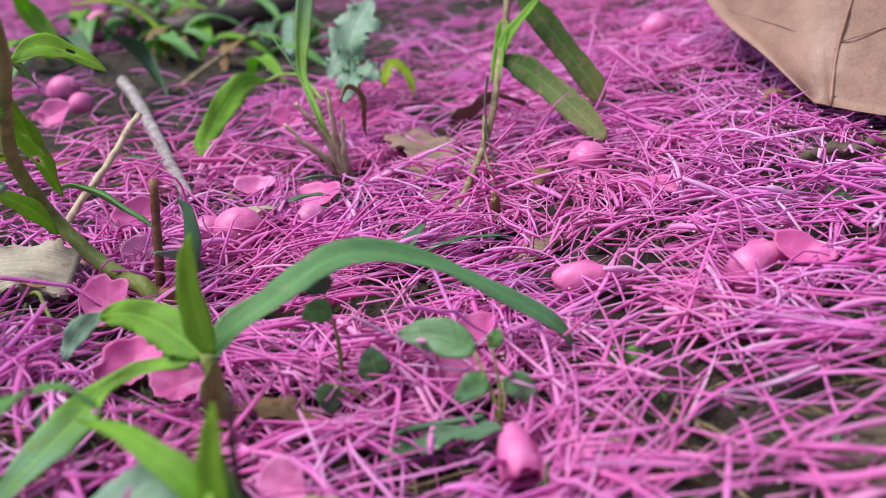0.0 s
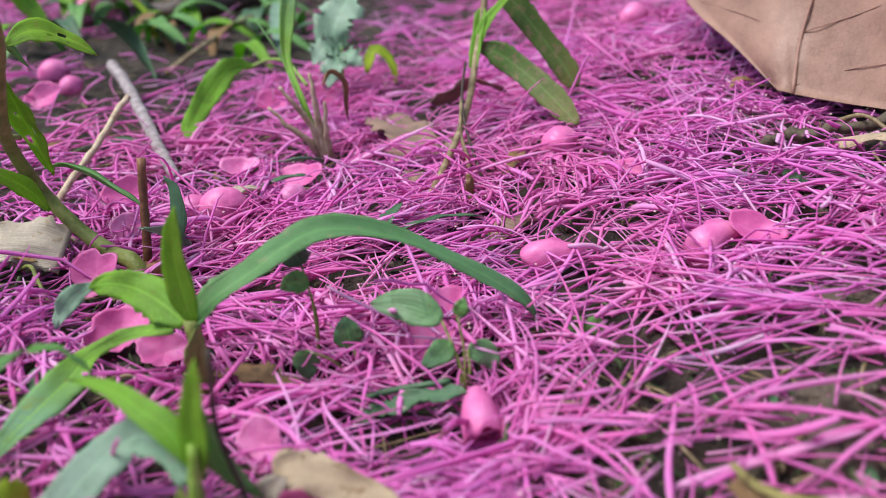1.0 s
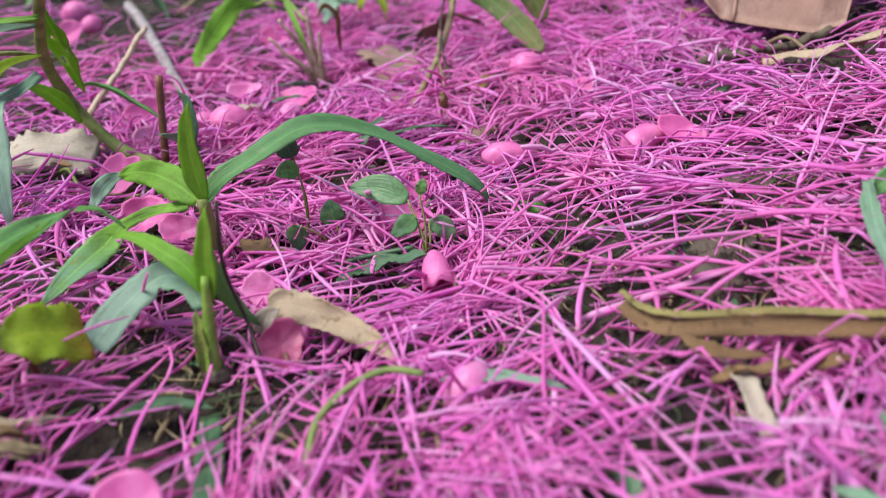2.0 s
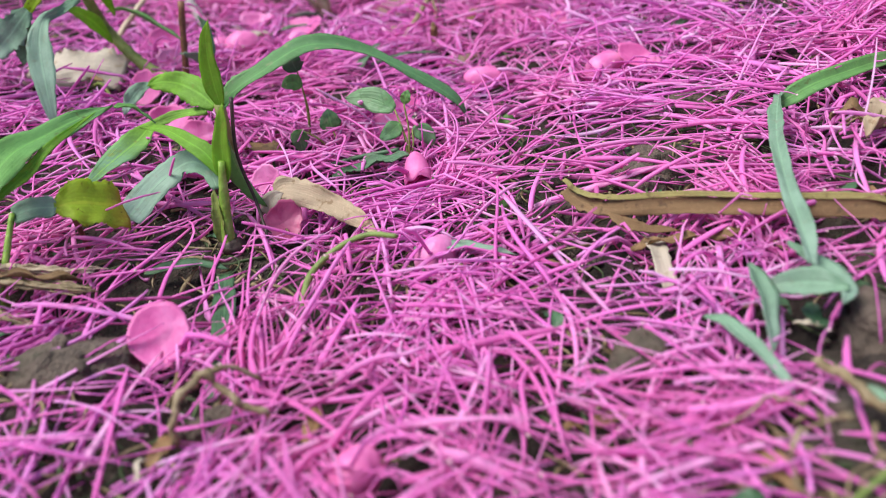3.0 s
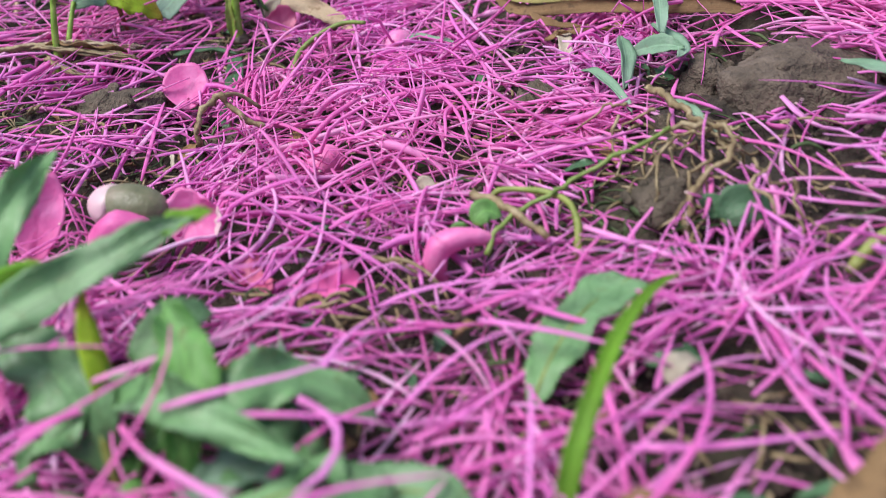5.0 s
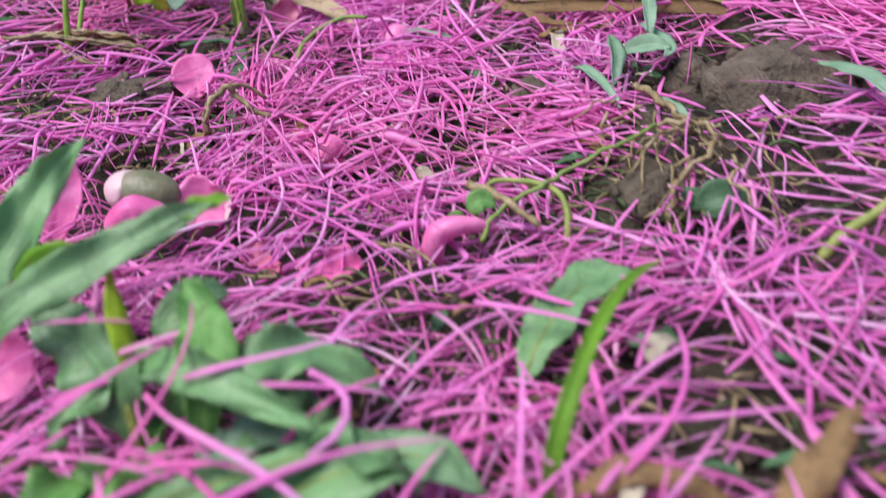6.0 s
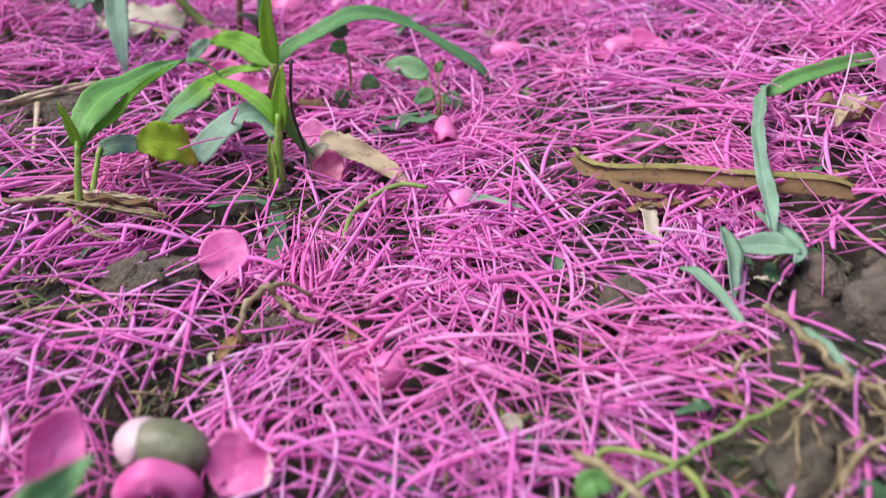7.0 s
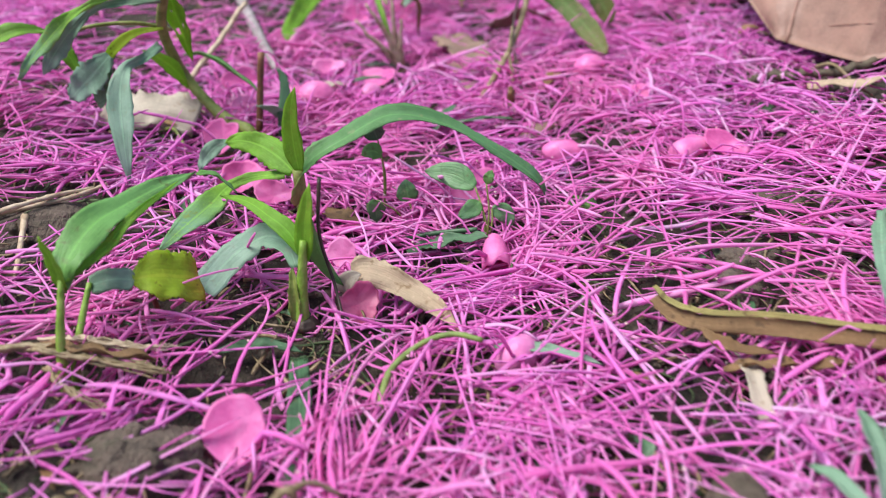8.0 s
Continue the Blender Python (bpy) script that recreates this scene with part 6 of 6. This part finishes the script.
near_herb()
broad_leaf([(-26, -92, 0), (-16, -92, 4.6), (-7.3, -91, 6), (5, -87, 6.4), (9, -84, 5)], 6.4, 0.3, (-8, -8), 0.5, MOTTLED, "narrow green leaf lying under stamens")
broad_leaf([(-4, -94, -2), (4, -90, 2.6), (13.2, -87.7, 4), (21.2, -86.6, 4), (30, -91, 0.4)], 14.0, 0.15, (-10, -6), 0.7, MOTTLED, "broad green leaf lying flat under stamens")
single("broad_green_leaf", ribbon([(-8, -101, 0), (-3, -98, 3), (4, -97, 2)], 7.0, "oval", 0.2, n=16), BLUE, "small pale green leaf lying under stamens", "leaf")
single("loose_grass", ribbon([(37.4, -92, -3), (38.8, -89, 5), (42, -83.4, 11), (47.2, -73, 13.2), (53.9, -63, 13.2), (61, -55.6, 11)], 3.0, "blade", 0.35, (-35, -20), 28, 8), FRESH, "bright green blade rising out of the stamens", "leaf")
broad_leaf([(37, -66, -3), (41.2, -59.1, 0.2), (47, -51, 1.2), (55.6, -43.6, 1.0)], 9.6, 0.12, (6, 6), 0.5, MOTTLED, "flat green leaf half covered by stamens", "cut")
single("brown_leaf", ribbon([(66, -99, -1), (69.5, -96, 3), (75.2, -91, 6), (79.4, -87.4, 9.4)], 8.0, "leaf", -0.4, (-20, 10), 22, 8, 0.35, ripple=0.6, ragged=0.15), BROWN, "curled brown dry leaf", "dead leaf", "dead leaves")
single("brown_leaf", ribbon([(38, -92, -2), (44, -91, 2.4), (52, -92, 4), (63, -97, 1)], 6.0, "leaf", -0.4, (10, -20), 22, 8, 0.35, ripple=0.6, ragged=0.2), BROWN, "curled brown dry leaf under stamens", "dead leaf", "dead leaves")
single("pale_bract", ribbon([(56.6, -66.4, -1), (58.6, -65, 1.6), (61.4, -63.4, 0.6)], 3.8, "oval", 0.3, n=12), PALE, "tiny pale green bract", "bract")
single("pale_bract", ribbon([(47, -97, -1), (49, -93, 2), (51.5, -90, 0)], 2.8, "strap", 0.3, n=12), PALE, "pale strip of dry leaf", "bract")
single("loose_grass", ribbon([(110, 14, 8), (113, 5, 10), (115, -6, 11.6), (119, -20, 9)], 6.4, "leaf", 0.3, (-10, 10), 20), BLUE, "pale green leaf lying on a soil clod", "leaf")
single("loose_stalk", tube([(90, -46, 0), (94, -44.2, 4), (100.5, -43, 8), (107, -40.8, 12.6), (116, -38, 17)], 1.1, 0.8, 18, 8, 0.2), OLIVE, "olive stem rising from the mat", "stem")


def withered_flower():
    t = thing("withered_flower", (113, 92, 4), "tan withered flower head on bare soil", "flower", "fallen flowers")
    for k, (dx, dy, w) in enumerate(((-5, 3, 5.4), (4, 4, 6.0), (6, -2, 5.0), (-3, -4, 4.6))):
        part("sepal", ribbon([(113, 92, 1), (113 + 0.5 * dx, 92 + 0.5 * dy, 7), (113 + dx, 92 + dy, 9), (113 + 1.6 * dx, 92 + 1.6 * dy, 6)], w, "oval", 0.4, (0, 0), 14, 6, 0.25, ripple=0.5, ragged=0.2, seed=k), TAN if k % 2 else BROWN, t)
    rng = random.Random(9)
    for k in range(6):
        a = rng.random() * 6.28
        part("stamen", tube([(113, 92, 6), (113 + 4 * math.cos(a), 92 + 4 * math.sin(a), 8), (113 + 8 * math.cos(a), 92 + 8 * math.sin(a), 5)], 0.25, 0.2, 8, 5), ROOT, t)


withered_flower()

# what lies on the mat pushes the stamens aside
clear([(-14, 100, 0), (-7, 93, 0), (-20, 103, 0)], 4.5)
clear([(60, 74, 0), (59.6, 67, 0), (59.2, 60, 0)], 4, 0.85)
clear([(62, 70, 0), (70, 68, 0)], 3, 0.6)
clear([(92, 95, 0), (88, 78, 0), (84, 62, 0), (80, 44, 0), (78, 37, 0)], 4, 0.8)
clear([(106, 108, 0), (122, 116, 0)], 4, 0.7)
clear([(70, 42, 0), (68, 30, 0)], 4, 0.7)
clear([(-9, 117, 0), (0, 120, 0), (8, 123, 0)], 5, 0.6)
clear([(-30, 143, 0), (-22, 139, 0)], 5, 0.6)
clear([(46, -19, 0), (58, -14, 0), (70, -8, 0), (78, -10, 0), (73, -20, 0), (74, 5, 0)], 4, 0.7)
clear([(-24, 30, 0), (-28, 26, 0)], 4, 0.7)
clear([(98, 20, 0), (105, 10, 0), (94, 26, 0)], 9, 0.85)
clear([(-80, 71, 0), (-67, 69, 0), (-58, 68, 0)], 4, 0.7)
clear([(13, -88, 0), (22, -87, 0), (4, -90, 0)], 6, 0.6)
clear([(-25, -66, 0), (-10, -70, 0), (0, -76, 0)], 9, 0.55)
clear([(43, -56, 0), (47, -51, 0), (52, -46, 0)], 5, 0.75)
clear([(104, 213, 0), (112, 209, 0), (120, 205, 0), (128, 206, 0), (136, 208, 0), (144, 210, 0), (130, 189, 0), (120, 194, 0), (138, 187, 0)], 5, 0.9)
clear([(0, 293, 0), (4, 283, 0), (8, 272, 0), (10, 260, 0), (22, 299, 0), (30, 298, 0), (38, 298, 0)], 8, 0.55)
clear([(-20, 263, 0), (-26, 262, 0), (-16, 262, 0)], 4, 0.9)
clear([(28, 197, 0), (33, 201, 0), (7, 236, 0), (36, 236, 0), (40, 245, 0)], 4.5, 0.6)
clear([(-44, 149, 0), (-54, 152, 0), (-66, 177, 0), (-72, 233, 0), (-43, 252, 0), (-27, 240, 0)], 6, 0.85)
clear([(-100, 192, 0), (-94, 193, 0), (-88, 194, 0), (-82, 194, 0)], 7, 0.9)
clear([(-90, 330, 0), (-80, 300, 0), (-68, 266, 0)], 5, 0.8)
clear([(-31, 92, 0), (-36, 140, 0), (-59, 190, 0)], 4, 0.8)

def leaf_bits():
    """Shreds of leaf between the stamens."""
    rng = random.Random(71)
    for name, mat, n, label in (("green_leaf_shreds", DARK, 46, "small dark green shreds of leaf between stamens"), ("brown_leaf_shreds", BROWN, 40, "small brown shreds of dead leaf between stamens"), ("pale_leaf_shreds", PALE, 14, "tiny pale shreds of dry leaf")):
        whole = bpy.data.meshes.new(name)
        verts, faces = [], []
        for k in range(n):
            y = -110 + 420 * rng.random() ** 1.2
            x = (rng.random() * 2 - 1) * (65 + 0.35 * (y + 110)) + 25
            a, d = rng.random() * 6.28, rng.uniform(2, 6) if name[0] == "p" else rng.uniform(4, 11)
            z = float(lie(x, y)) + rng.uniform(-2.0, 0.8)
            bm = ribbon([(x, y, z), (x + d * 0.5 * math.cos(a), y + d * 0.5 * math.sin(a), z + rng.uniform(0, 1.5)), (x + d * math.cos(a + 0.3), y + d * math.sin(a + 0.3), z - 0.5)], d * rng.uniform(0.25, 0.55), rng.choice(("leaf", "cut", "oval")), 0.3, (rng.uniform(-30, 30), rng.uniform(-30, 30)), 8, 4, 0.2, ragged=0.4, seed=k)
            bm.verts.ensure_lookup_table()
            base = len(verts)
            for i, v in enumerate(bm.verts):
                v.index = i
                verts.append(tuple(v.co))
            faces += [tuple(base + v.index for v in f.verts) for f in bm.faces]
            bm.free()
        whole.from_pydata(verts, [], faces)
        whole.materials.append(mat)
        tagged(new(name, whole), label, "litter", kind="stuff")


leaf_bits()
fibres()
carpet()
loose_stamens()


def draped_stamens():
    """Stamens caught on the low leaves beside the way."""
    rng = np.random.default_rng(33)
    one = np.ones(1)
    for k in range(60):
        x, y = rng.uniform(-48, 62), rng.uniform(-108, -45)
        px, py, pz = stamen_points(rng, x * one, y * one, (float(lie(x, y)) + (rng.uniform(9, 19) if x < 8 else rng.uniform(4, 9))) * one, one * rng.normal(0.3, 0.8), one * rng.uniform(24, 38), one * rng.normal(0, 0.5), one * rng.normal(0, 0.22), one * rng.uniform(0, 3), k=9)
        me = thread_mesh("fallen_stamen", *threads(px, py, pz, one * rng.uniform(0.28, 0.44), sides=6))
        me.materials.append(PINK_ONE)
        tagged(new("fallen_stamen", me), "pink stamen caught on low green leaves", "stamen", "stamens caught on leaves")


draped_stamens()


def crossing_stamens():
    """A few stamens lying across the buds."""
    rng = np.random.default_rng(44)
    one = np.ones(1)
    for x, y, top, reach in OVER:
        if y > 300:
            continue
        for k in range(3):
            a, d = rng.random() * math.tau, rng.uniform(0.35, 0.95) * reach
            px, py, pz = stamen_points(rng, (x + d * math.cos(a)) * one, (y - 0.4 * reach + d * math.sin(a)) * one, (top - 0.55 * d - rng.uniform(1.2, 3.4)) * one, (a + math.pi / 2 + rng.normal(0, 0.3)) * one, one * rng.uniform(22, 34), one * rng.normal(0, 0.4), one * rng.normal(0, 0.12), one * rng.uniform(0.5, 2.4), k=9)
            me = thread_mesh("fallen_stamen", *threads(px, py, pz, one * rng.uniform(0.26, 0.42), sides=6))
            me.materials.append(PINK_ONE)
            tagged(new("fallen_stamen", me), "pink stamen lying across a fallen bud", "stamen", "stamens across buds")


crossing_stamens()
